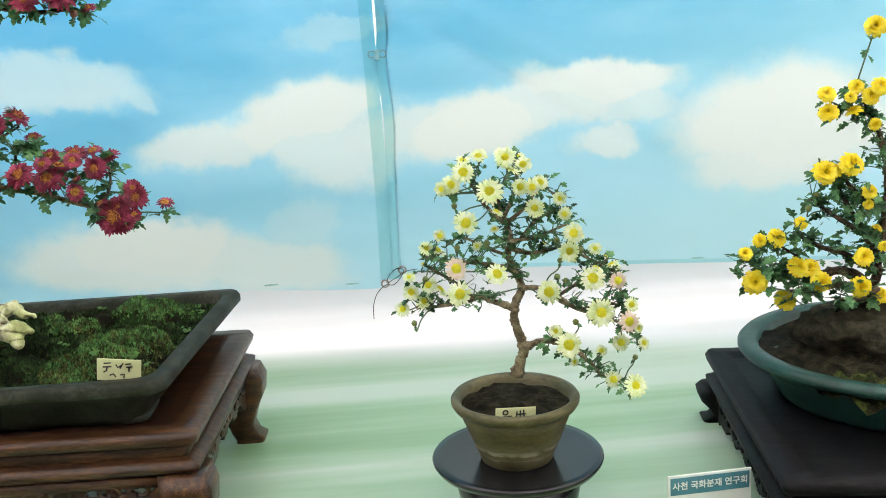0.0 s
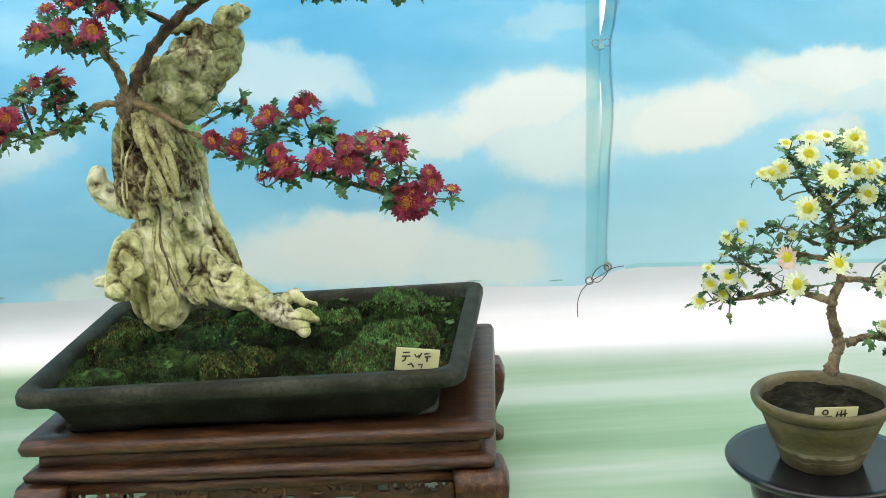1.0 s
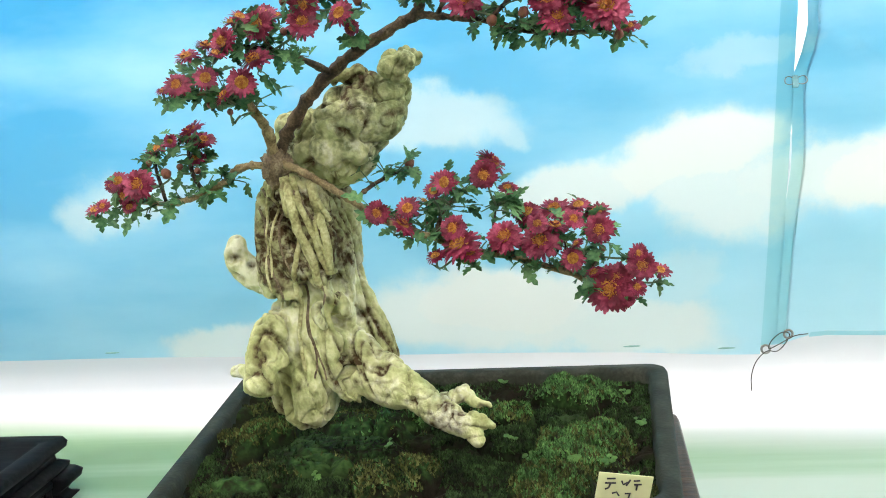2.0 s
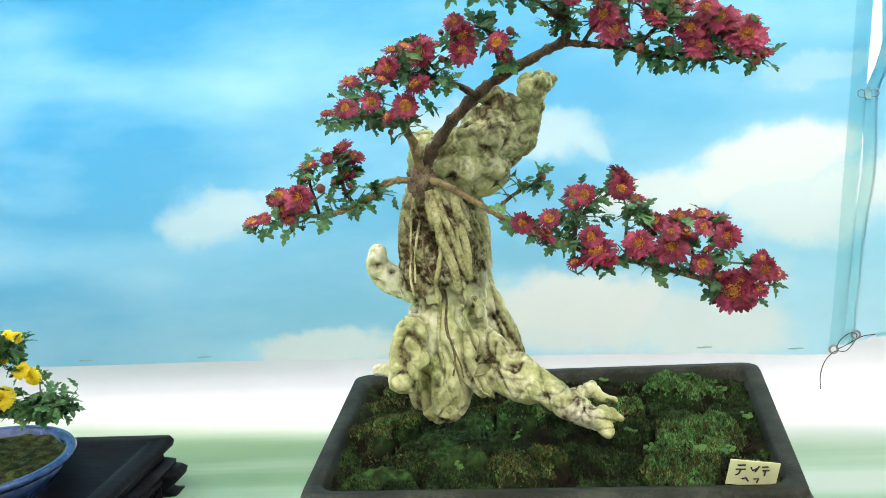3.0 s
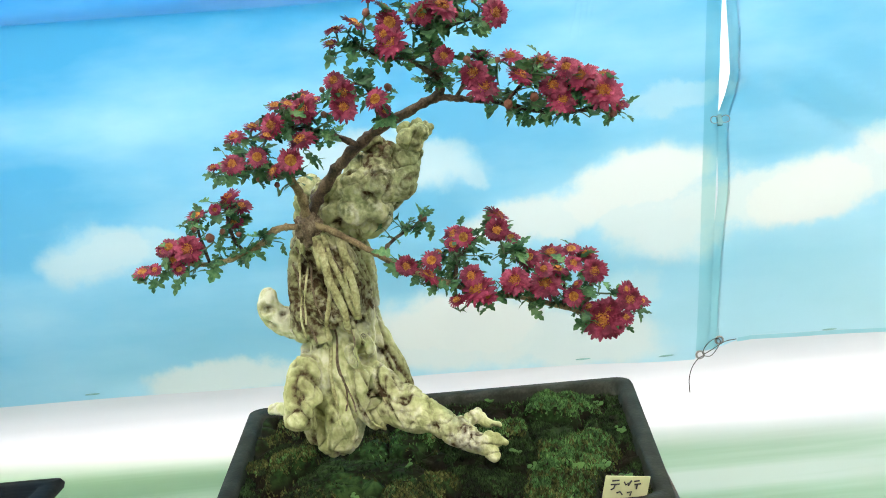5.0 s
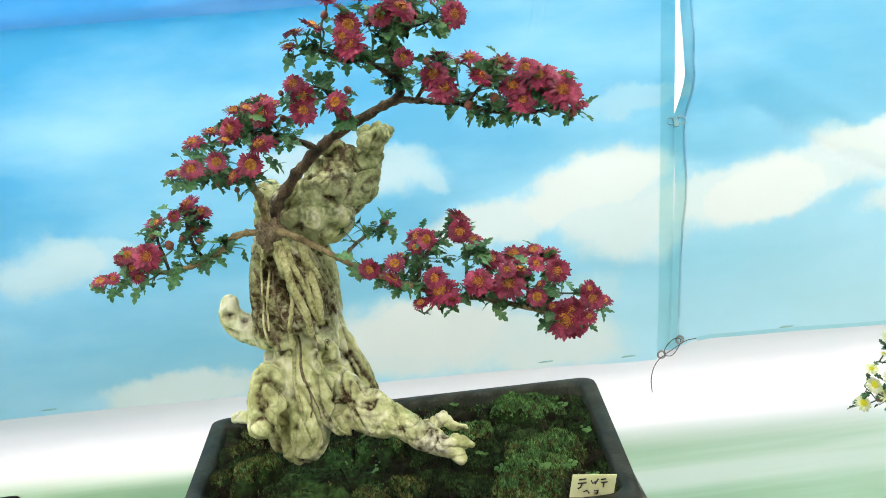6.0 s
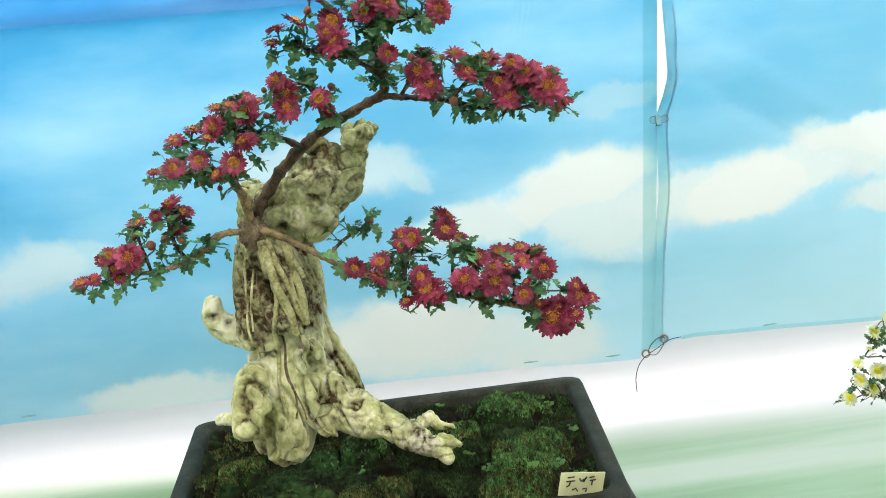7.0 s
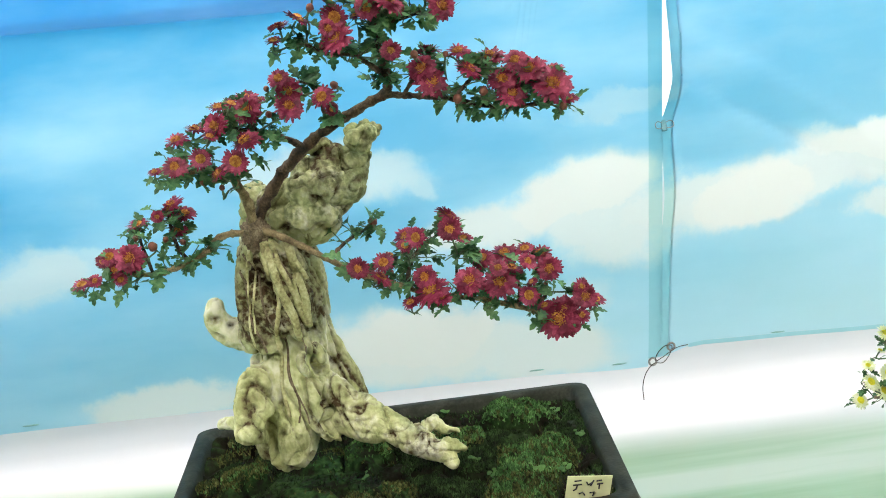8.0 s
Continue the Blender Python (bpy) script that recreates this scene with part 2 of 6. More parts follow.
M_STEM = mat("green_stem", [(0.05, 0.10, 0.04), (0.10, 0.16, 0.07)], 60, 0.6)
M_RED = mat("crimson_petal", [(0.12, 0.006, 0.021), (0.24, 0.019, 0.052), (0.42, 0.062, 0.120)], 0.9, 0.55, bump=0.1, through_light=0.2, vary=0.22)
M_GOLD = mat("orange_gold_centre", [(0.34, 0.09, 0.02), (0.60, 0.28, 0.045), (0.76, 0.48, 0.10)], 4, 0.7, bump=0.8, vary=0.2)
M_WHITE = mat("cream_white_petal", [(0.60, 0.70, 0.30), (0.74, 0.81, 0.48), (0.83, 0.87, 0.64)], 1.0, 0.5, bump=0.1, through_light=0.3, vary=0.08)
M_PINK = mat("blush_pink_petal", [(0.70, 0.56, 0.44), (0.80, 0.68, 0.55)], 1.0, 0.5, bump=0.1, through_light=0.3)
M_LEMON = mat("lemon_centre", [(0.70, 0.72, 0.04), (0.90, 0.84, 0.06)], 4, 0.7, bump=0.2, vary=0.12, through_light=0.25)
M_BARK_OLIVE = mat("olive_brown_bark", [(0.075, 0.055, 0.028), (0.17, 0.13, 0.070), (0.30, 0.25, 0.15)], 80, 0.8, bump=0.9)
M_YELLOW = mat("bright_yellow_petal", [(0.78, 0.58, 0.008), (0.87, 0.71, 0.016), (0.92, 0.82, 0.04)], 0.9, 0.5, bump=0.1, through_light=0.2, vary=0.1)
M_BUD_RED = mat("dark_red_bud", [(0.09, 0.02, 0.02), (0.20, 0.05, 0.03), (0.16, 0.12, 0.04)], 120, 0.6)
M_BUD_GREEN = mat("green_bud", [(0.06, 0.10, 0.03), (0.22, 0.26, 0.06)], 100, 0.6)
M_TAG = mat("cream_card", [(0.60, 0.63, 0.32), (0.68, 0.71, 0.40)], 12, 0.5, bump=0.03)
M_INK = mat("black_ink", [(0.010, 0.010, 0.012), (0.018, 0.018, 0.020)], 40, 0.5, bump=0.0)
M_METAL = mat("dull_metal", [(0.25, 0.23, 0.20), (0.42, 0.40, 0.36)], 60, 0.35, metal=0.9, bump=0.1)
M_WIRE = mat("brown_wire", [(0.05, 0.04, 0.035), (0.10, 0.08, 0.07)], 60, 0.5, metal=0.4, bump=0.1)
M_TEAL = mat("teal_green_glaze", [(0.008, 0.034, 0.026), (0.012, 0.048, 0.037), (0.018, 0.068, 0.052)], 14, 0.42, bump=0.08, coat=0.08, spec=0.3)
M_BLUE = mat("blue_glaze", [(0.010, 0.030, 0.085), (0.018, 0.050, 0.135), (0.032, 0.078, 0.18)], 14, 0.25, bump=0.04, coat=0.2, spec=0.35)
M_CLIP = mat("teal_plastic", [(0.10, 0.30, 0.33), (0.15, 0.38, 0.41)], 60, 0.4, bump=0.05)
M_MOSS_LOW = mat("low_moss", [(0.010, 0.009, 0.005), (0.024, 0.030, 0.010), (0.060, 0.080, 0.022)], 60, 0.95, bump=1.0, spec=0.05)
M_ROCK = mat("brown_rock", [(0.009, 0.009, 0.006), (0.026, 0.024, 0.015), (0.052, 0.048, 0.030)], 18, 0.85, bump=1.0, dist=0.01, spec=0.1)
M_SIGN = mat("white_sign_board", [(0.66, 0.70, 0.64), (0.74, 0.77, 0.71)], 12, 0.3, bump=0.02)
M_SIGN_BAND = mat("blue_green_sign_band", [(0.05, 0.19, 0.24), (0.07, 0.24, 0.29)], 12, 0.3, bump=0.02)


def cloth_print_and_sheen():
    """Table cloth: pale green, white towards the back. Soft paler and darker bands along the table paint in folds and
    blurred reflections.
    """
    m = mat("green_table_cloth", [(0.18, 0.32, 0.16), (0.25, 0.39, 0.23), (0.34, 0.47, 0.32), (0.46, 0.54, 0.44)], 1.5, 0.42, bump=0.1, stretch=(0.3, 3.6, 1), fine=2.2)
    n, l = m.node_tree.nodes, m.node_tree.links
    co, sep, rng, mix = n.new("ShaderNodeTexCoord"), n.new("ShaderNodeSeparateXYZ"), n.new("ShaderNodeMapRange"), n.new("ShaderNodeMix")
    l.new(co.outputs["Object"], sep.inputs["Vector"])
    rng.interpolation_type = "SMOOTHSTEP"
    rng.inputs["From Min"].default_value, rng.inputs["From Max"].default_value = 1.845, 2.03
    tilt = n.new("ShaderNodeMath")
    tilt.operation = "MULTIPLY_ADD"
    tilt.inputs[1].default_value = 0.12
    l.new(sep.outputs["X"], tilt.inputs[0])
    l.new(sep.outputs["Y"], tilt.inputs[2])
    l.new(tilt.outputs["Value"], rng.inputs["Value"])
    mix.data_type = "RGBA"
    mix.inputs["B"].default_value = (0.74, 0.73, 0.72, 1)
    b = n["Principled BSDF"]
    src = b.inputs["Base Color"].links[0].from_socket
    l.new(rng.outputs["Result"], mix.inputs["Factor"])
    l.new(src, mix.inputs["A"])
    l.new(mix.outputs["Result"], b.inputs["Base Color"])
    return m


M_CLOTH = cloth_print_and_sheen()


def lime_lines(m, crust):
    """Uneven whitish lime lines left by water on the lower wall of the pot."""
    n, l = m.node_tree.nodes, m.node_tree.links
    co, sep, nz = n.new("ShaderNodeTexCoord"), n.new("ShaderNodeSeparateXYZ"), n.new("ShaderNodeTexNoise")
    nz.inputs["Scale"].default_value, nz.inputs["Detail"].default_value = 45.0, 4.0
    l.new(co.outputs["Object"], sep.inputs["Vector"])
    l.new(co.outputs["Object"], nz.inputs["Vector"])
    wob = n.new("ShaderNodeMath")
    wob.operation = "MULTIPLY_ADD"
    wob.inputs[1].default_value = 0.010
    l.new(nz.outputs["Fac"], wob.inputs[0])
    l.new(sep.outputs["Z"], wob.inputs[2])
    ramp = n.new("ShaderNodeValToRGB")
    e = ramp.color_ramp.elements
    marks = ((0.0, 0.12), (0.20, 0.10), (0.22, 0.55), (0.235, 0.10), (0.285, 0.10), (0.30, 0.75), (0.345, 0.60), (0.36, 0.12), (0.5, 0.0))
    while len(e) < len(marks):
        e.new(0.5)
    for k, (q, v) in enumerate(marks):
        e[k].position, e[k].color = q, (v, v, v, 1)
    far = n.new("ShaderNodeMath")
    far.operation = "MULTIPLY"
    far.inputs[1].default_value = 10.0
    l.new(wob.outputs["Value"], far.inputs[0])
    l.new(far.outputs["Value"], ramp.inputs["Fac"])
    spots = n.new("ShaderNodeMath")
    spots.operation = "MULTIPLY"
    l.new(ramp.outputs["Color"], spots.inputs[0])
    patch = n.new("ShaderNodeMapRange")
    patch.inputs["From Min"].default_value, patch.inputs["From Max"].default_value = 0.35, 0.65
    l.new(nz.outputs["Fac"], patch.inputs["Value"])
    l.new(patch.outputs["Result"], spots.inputs[1])
    mix = n.new("ShaderNodeMix")
    mix.data_type = "RGBA"
    mix.inputs["B"].default_value = (*crust, 1)
    b = n["Principled BSDF"]
    src = b.inputs["Base Color"].links[0].from_socket
    l.new(spots.outputs["Value"], mix.inputs["Factor"])
    l.new(src, mix.inputs["A"])
    l.new(mix.outputs["Result"], b.inputs["Base Color"])


lime_lines(M_POT, (0.42, 0.41, 0.30))


def soil_shade_hollows(m, low, high, colour):
    """Below the given height the moss turns to soil colour, with the shade of the hollows painted in."""
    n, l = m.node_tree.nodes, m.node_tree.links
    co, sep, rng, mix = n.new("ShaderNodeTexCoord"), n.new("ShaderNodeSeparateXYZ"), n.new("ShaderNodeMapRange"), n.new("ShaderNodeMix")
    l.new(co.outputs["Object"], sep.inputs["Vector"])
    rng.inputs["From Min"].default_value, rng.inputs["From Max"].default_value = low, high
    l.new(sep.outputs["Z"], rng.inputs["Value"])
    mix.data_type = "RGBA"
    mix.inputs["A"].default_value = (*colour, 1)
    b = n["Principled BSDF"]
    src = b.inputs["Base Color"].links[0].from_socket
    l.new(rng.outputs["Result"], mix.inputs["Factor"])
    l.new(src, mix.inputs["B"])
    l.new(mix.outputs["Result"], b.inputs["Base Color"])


# soil colour and painted-in shade for the dips of the moss bed
soil_shade_hollows(M_MOSS, 0.060, 0.082, (0.012, 0.010, 0.006))


# ---- mesh helpers ----
def finish(ob, smooth=True):
    if smooth:
        for p in ob.data.polygons:
            p.use_smooth = True
    return ob


def part(name, bm, material, parent=None, label="", smooth=True):
    me = bpy.data.meshes.new(name)
    bm.to_mesh(me)
    bm.free()
    me.materials.append(material)
    ob = new(name, me)
    ob.parent = parent
    if label:
        ob["label"] = label
    return finish(ob, smooth)


def from_lists(name, verts, faces, material, parent=None, label="", smooth=True):
    me = bpy.data.meshes.new(name)
    me.from_pydata(verts, [], faces)
    me.validate()
    me.materials.append(material)
    ob = new(name, me)
    ob.parent = parent
    if label:
        ob["label"] = label
    return finish(ob, smooth)


def loft(bm, rings, cap_start=True, cap_end=True):
    vs = [[bm.verts.new(p) for p in r] for r in rings]
    for a, b in zip(vs, vs[1:]):
        for k in range(len(a)):
            j = (k + 1) % len(a)
            bm.faces.new((a[k], a[j], b[j], b[k]))
    if cap_start:
        bm.faces.new(vs[0][::-1])
    if cap_end:
        bm.faces.new(vs[-1])
    return bm


def ring(r, z, n=40, rx=1.0, ry=1.0):
    return [(r * rx * math.cos(2 * math.pi * k / n), r * ry * math.sin(2 * math.pi * k / n), z) for k in range(n)]


def rounded(w, d, r, z, n=6):
    out = []
    for cx, cy, a0 in ((w / 2 - r, d / 2 - r, 0), (-w / 2 + r, d / 2 - r, 90), (-w / 2 + r, -d / 2 + r, 180), (w / 2 - r, -d / 2 + r, 270)):
        out += [(cx + r * math.cos(radians(a0 + 90 * k / n)), cy + r * math.sin(radians(a0 + 90 * k / n)), z) for k in range(n + 1)]
    return out


def box(bm, x0, x1, y0, y1, z0, z1, bevel=0.0):
    res = bmesh.ops.create_cube(bm, size=1.0, matrix=Matrix.LocRotScale(((x0 + x1) / 2, (y0 + y1) / 2, (z0 + z1) / 2), None, (x1 - x0, y1 - y0, z1 - z0)))
    if bevel:
        es = list({e for v in res["verts"] for e in v.link_edges})
        bmesh.ops.bevel(bm, geom=es, offset=bevel, segments=2, affect="EDGES", profile=0.5)
    return bm


def spline(ctrl, steps=6):
    """Catmull-Rom through rows of numbers."""
    p = [np.array(c, float) for c in ctrl]
    p = [2 * p[0] - p[1]] + p + [2 * p[-1] - p[-2]]
    out = []
    for i in range(1, len(p) - 2):
        a, b, c, d = p[i - 1:i + 3]
        for s in range(steps):
            t = s / steps
            out.append(0.5 * (2 * b + (c - a) * t + (2 * a - 5 * b + 4 * c - d) * t * t + (3 * b - a - 3 * c + d) * t ** 3))
    out.append(p[-2])
    return out


def tube(verts, faces, pts, n=8, knobs=0.0, rng=None):
    """Tapered tube through rows (x, y, z, r), with swollen joints when knobs is set."""
    base = len(verts)
    up = Vector((0.3, 0.9, 0.2)).normalized()
    for i, p in enumerate(pts):
        a, b = pts[max(0, i - 1)], pts[min(len(pts) - 1, i + 1)]
        d = Vector([b[k] - a[k] for k in range(3)])
        d = d.normalized() if d.length > 1e-9 else Vector((0, 0, 1))
        s = d.cross(up)
        s = s.normalized() if s.length > 1e-6 else d.orthogonal().normalized()
        t = d.cross(s)
        r = p[3] * (1 + (knobs * (rng.random() - 0.4) if rng else 0))
        for k in range(n):
            an = 2 * math.pi * k / n
            rr = r * (1 + (knobs * 0.5 * (rng.random() - 0.5) if rng else 0))
            verts.append(tuple(Vector(p[:3]) + s * rr * math.cos(an) + t * rr * math.sin(an)))
    for i in range(len(pts) - 1):
        for k in range(n):
            j = (k + 1) % n
            faces.append((base + i * n + k, base + i * n + j, base + (i + 1) * n + j, base + (i + 1) * n + k))
    faces.append(tuple(base + k for k in range(n))[::-1])
    faces.append(tuple(base + (len(pts) - 1) * n + k for k in range(n)))


def thing(name, m, label, category, group="", kind=""):
    ob = new(name)
    ob.matrix_world = m
    return tagged(ob, label, category, group, kind)


# ---- the tent, the table and the banner ----
TABLE, FLOOR = -0.092, -0.86


def plane_box(name, x0, x1, y0, y1, z0, z1, material, label, category):
    ob = part(name, box(bmesh.new(), x0, x1, y0, y1, z0, z1), material, smooth=False)
    return tagged(ob, label, category, kind="structure")


plane_box("ground", -60, 60, -60, 60, FLOOR - 0.2, FLOOR, M_GROUND, "trodden brown ground under the tent", "ground")
plane_box("ceiling", -4.2, 4.0, -2.2, 2.9, 1.62, 1.63, M_TENT, "white translucent canvas roof of the tent", "ceiling")
plane_box("wall_north", -4.2, 4.0, 2.9, 2.91, FLOOR, 1.62, M_TENT, "white translucent canvas tent wall behind the banner", "wall")
plane_box("wall_west", -4.21, -4.2, -2.2, 2.9, FLOOR, 1.62, M_TENT, "white translucent canvas tent wall", "wall")
plane_box("wall_east", 4.0, 4.01, -2.2, 2.9, FLOOR, 1.62, M_TENT, "white translucent canvas tent wall", "wall")
# added out of view behind the camera to cut the light from the front
plane_box("front_light_screen", -4.2, 4.0, -2.21, -2.2, FLOOR, 1.62, M_LIGHT_SCREEN, "unseen dark grey screen behind the camera that holds back front light", "wall")


def grid(name, us, vs, place, material, thick=0.0):
    verts = [place(u, v) for v in vs for u in us]
    w = len(us)
    faces = [(j * w + i, j * w + i + 1, (j + 1) * w + i + 1, (j + 1) * w + i) for j in range(len(vs) - 1) for i in range(w - 1)]
    ob = from_lists(name, verts, faces, material)
    if thick:
        s = ob.modifiers.new("thickness", "SOLIDIFY")
        s.thickness, s.offset, s.use_rim = thick, 0, False
    return ob


def steps(a, b, n):
    return [a + (b - a) * k / (n - 1) for k in range(n)]


def bump_noise(x, y, z, s):
    return noise.noise(Vector((x * s, y * s, z * s)))


# the cloth lies on the table, rises behind it and hangs down in front
CLOTH_LINE = [(0.62, -0.80), (0.63, -0.45), (0.64, -0.16), (0.655, TABLE - 0.008)] + [(0.68 + 0.045 * k, TABLE) for k in range(34)] + [(2.20, -0.088), (2.24, -0.070), (2.265, -0.03), (2.28, 0.05), (2.30, 0.20), (2.32, 0.40)]


def cloth_place(u, v):
    i = min(int(v), len(CLOTH_LINE) - 2)
    f = v - i
    y = CLOTH_LINE[i][0] * (1 - f) + CLOTH_LINE[i + 1][0] * f
    z = CLOTH_LINE[i][1] * (1 - f) + CLOTH_LINE[i + 1][1] * f
    if i > 3:
        z += 0.0035 * max(0, bump_noise(u * 0.35, y * 2.6, 3, 2.2)) * (1 if y < 2.2 else 2)
    else:
        y -= 0.02 * bump_noise(u, z * 0.2, 1, 5)
    return (u, y, z)


cloth = grid("table_cloth", steps(-3.4, 2.6, 120), steps(0, len(CLOTH_LINE) - 1, 120), cloth_place, M_CLOTH, 0.002)
tagged(cloth, "pale green and white printed cloth covering the display table", "table cloth")
table = thing("display_table", pose(-0.4, 1.45, FLOOR), "long wooden display table under a pale green cloth", "table")
part("tabletop", box(bmesh.new(), -2.95, 2.95, -0.75, 0.72, 0.733, 0.762, 0.004), M_BARK_PALE, table, smooth=False)
for lx in (-2.8, 0, 2.8):
    for ly in (-0.66, 0.66):
        part("leg", box(bmesh.new(), lx - 0.03, lx + 0.03, ly - 0.03, ly + 0.03, 0, 0.733, 0.004), M_BARK_PALE, table, smooth=False)


def banner_y(x, z):
    y = 2.057 - 0.295 * (z - 0.04)
    y += 0.010 * bump_noise(x * 0.6, 0, z * 1.3, 2.4) + 0.004 * bump_noise(x + 0.6 * z, 2, z * 0.3, 7)
    if x > -0.08:
        along = (x + 0.08) * 0.6 + (z - 0.62)
        y += 0.014 * math.exp(-(along / 0.020) ** 2) * max(0, 1 - abs(x - 0.15) / 0.4)
        y -= 0.010 * math.exp(-((along - 0.06) / 0.025) ** 2) * max(0, 1 - abs(x - 0.2) / 0.4)
    y -= 0.002 * math.exp(-((z - 0.80 - 0.02 * math.sin(x * 3)) / 0.012) ** 2)
    return y


def seam_x(z):
    return -0.089 - 0.008 * z + 0.003 * math.sin(z * 6)


def gap(z):
    """Clear width between the two banners: tied at the clip, open above it, a slit below."""
    if z > 0.53:
        return 0.0035 * min(1, (z - 0.53) / 0.03)
    return 0.0060 * math.exp(-((z - 0.385) / 0.075) ** 2) - 0.003


def bulge(x, z):
    """The free edge of the second banner hangs forward of the first."""
    t = (z - 0.53) / 0.24
    d = 0.006 * math.exp(-((z - 0.385) / 0.08) ** 2) if t < 0 else 0.050 * t / 0.28 if t < 0.28 else 0.050 * max(0.12, 1 - (t - 0.28) / 0.72)
    return d * math.exp(-abs(x - seam_x(z)) / 0.09)


def hem_left(x):
    return 0.033 - 0.0255 * min(0, x) + 0.0012 * math.sin(x * 9) - 0.008 * math.exp(-((x + 0.1) / 0.14) ** 2)


def hem_right(x):
    return 0.062 - 0.05 * (x + 0.05) if x > -0.02 else 0.0605 - 0.018 * (-0.02 - x) / 0.06


def left_place(u, v):
    x1 = seam_x(v * 1.15)
    x = -3.0 + (x1 + 3.0) * u
    top = 0.80 + 0.35 * max(0, min(1, (x + 0.33) / 0.05))
    z = hem_left(x) * (1 - v) + top * v
    x = -3.0 + (seam_x(z) - 0.026 + 3.0) * u
    return (x, banner_y(x, z), z)


def right_place(u, v):
    z = 0.06 * (1 - v) + 1.15 * v
    x0 = seam_x(z) + gap(z)
    x = x0 + (2.4 - x0) * u ** 1.6
    z = (hem_right(x) + 0.009) * (1 - v) + 1.15 * v
    x0 = seam_x(z) + gap(z) + 0.018
    x = x0 + (2.4 - x0) * u ** 1.6
    return (x, banner_y(x, z) - bulge(x, z), z)


def upper_place(u, v):
    x = -3.0 + 2.72 * u
    low = 0.782 + 0.006 * math.sin(x * 4 + 1)
    z = low + (1.15 - low) * v
    return (x, banner_y(x, z) - 0.004 - 0.010 * math.exp(-((z - low) / 0.012) ** 2) + 0.004 * bump_noise(x, 3, z * 2, 5), z)


us = [1 - (1 - k / 159) ** 1.5 for k in range(160)]
left_banner = grid("sky_banner", us, steps(0, 1, 90), left_place, M_SKY, 0.0008)
tagged(left_banner, "blue printed sky banner with white clouds, hung behind the pots", "banner", "sky banners")
right_banner = grid("sky_banner", steps(0, 1, 130), steps(0, 1, 90), right_place, M_SKY, 0.0008)
tagged(right_banner, "pale blue cloud banner with a hemmed edge, hung behind the pots", "banner", "sky banners")


upper = grid("sky_banner", steps(0, 1, 120), steps(0, 1, 40), upper_place, M_SKY_UPPER, 0.0008)
tagged(upper, "deeper blue upper banner overlapping the sky banner", "banner", "sky banners")


def strip(name, place, parent):
    ob = grid(name, steps(0, 1, 5), steps(0, 1, 80), place, M_SKY_HEM, 0.0008)
    ob.parent = parent
    ob["label"] = "darker doubled hem"
    return ob


def band(side):
    def place(u, v):
        z = 0.045 + 1.10 * v
        x = seam_x(z) - 0.026 + 0.026 * u if side < 0 else seam_x(z) + gap(z) + 0.022 * u
        return (x, banner_y(x, z) + (0.0025 * (1 - u) - bulge(x, z) if side > 0 else 0) + 0.0012 * bump_noise(x * 0.4, side, z, 22), z)
    return place


strip("hem", band(-1), left_banner)
strip("hem", band(1), right_banner)
strip("hem", lambda u, v: (-0.03 + 2.4 * v, banner_y(-0.03 + 2.4 * v, hem_right(-0.03 + 2.4 * v) + 0.009 * u), hem_right(-0.03 + 2.4 * v) + 0.009 * u), right_banner)


def eyelet(parent, x, z):
    v, f = [], []
    pts = [(x + 0.0075 * math.cos(a), banner_y(x, z) - 0.003, z + 0.0075 * math.sin(a), 0.0022) for a in [2 * math.pi * k / 20 for k in range(21)]]
    tube(v, f, pts, 6)
    from_lists("eyelet", v, f, M_METAL, parent, "dull metal eyelet")


eyelet(left_banner, -0.106, 0.037)
eyelet(right_banner, -0.068, 0.066)


def wire(name, ctrl, r, label):
    v, f = [], []
    tube(v, f, [(*p, r) for p in spline(ctrl, 8)], 6)
    return tagged(from_lists(name, v, f, M_WIRE), label, "wire")


BY = banner_y(-0.09, 0.05) - 0.006
wire("tie_wire", [(-0.135, BY - 0.01, -0.035), (-0.134, BY - 0.006, -0.008), (-0.125, BY - 0.004, 0.018), (-0.106, BY, 0.035), (-0.088, BY - 0.004, 0.036), (-0.072, BY, 0.050), (-0.066, BY, 0.066), (-0.080, BY - 0.003, 0.070), (-0.096, BY, 0.056), (-0.102, BY, 0.040), (-0.088, BY - 0.006, 0.048), (-0.060, BY - 0.008, 0.064), (-0.036, BY - 0.01, 0.068)], 0.0009, "thin brown wire tying the two banners together")


def binder_clip(x, z):
    """Small spring clip that pinches the two hems together, with its wire handles spread."""
    y = banner_y(x, z) - 0.004
    root = thing("binder_clip", pose(x, y, z, -16, 0, 0), "small teal spring clip holding the two banners together", "clip")
    bm = bmesh.new()
    loft(bm, [[Vector((sx * w, sy * d, h)) for sx, sy in ((-1, -1), (1, -1), (1, 1), (-1, 1))] for w, d, h in ((0.0042, 0.0034, -0.010), (0.0046, 0.0030, -0.004), (0.0046, 0.0022, 0.004), (0.0042, 0.0012, 0.010))])
    part("body", bm, M_CLIP, root, smooth=False)
    for s in (-1, 1):
        v, f = [], []
        ctrl = [(s * 0.004, -0.003, 0.005), (s * 0.011, -0.004, 0.007), (s * 0.016, -0.005, 0.004), (s * 0.0165, -0.005, -0.003), (s * 0.011, -0.004, -0.006), (s * 0.004, -0.003, -0.005)]
        tube(v, f, [(*p, 0.0008) for p in spline(ctrl, 6)], 6)
        from_lists("handle", v, f, M_METAL, root, "thin wire handle")


binder_clip(-0.092, 0.517)


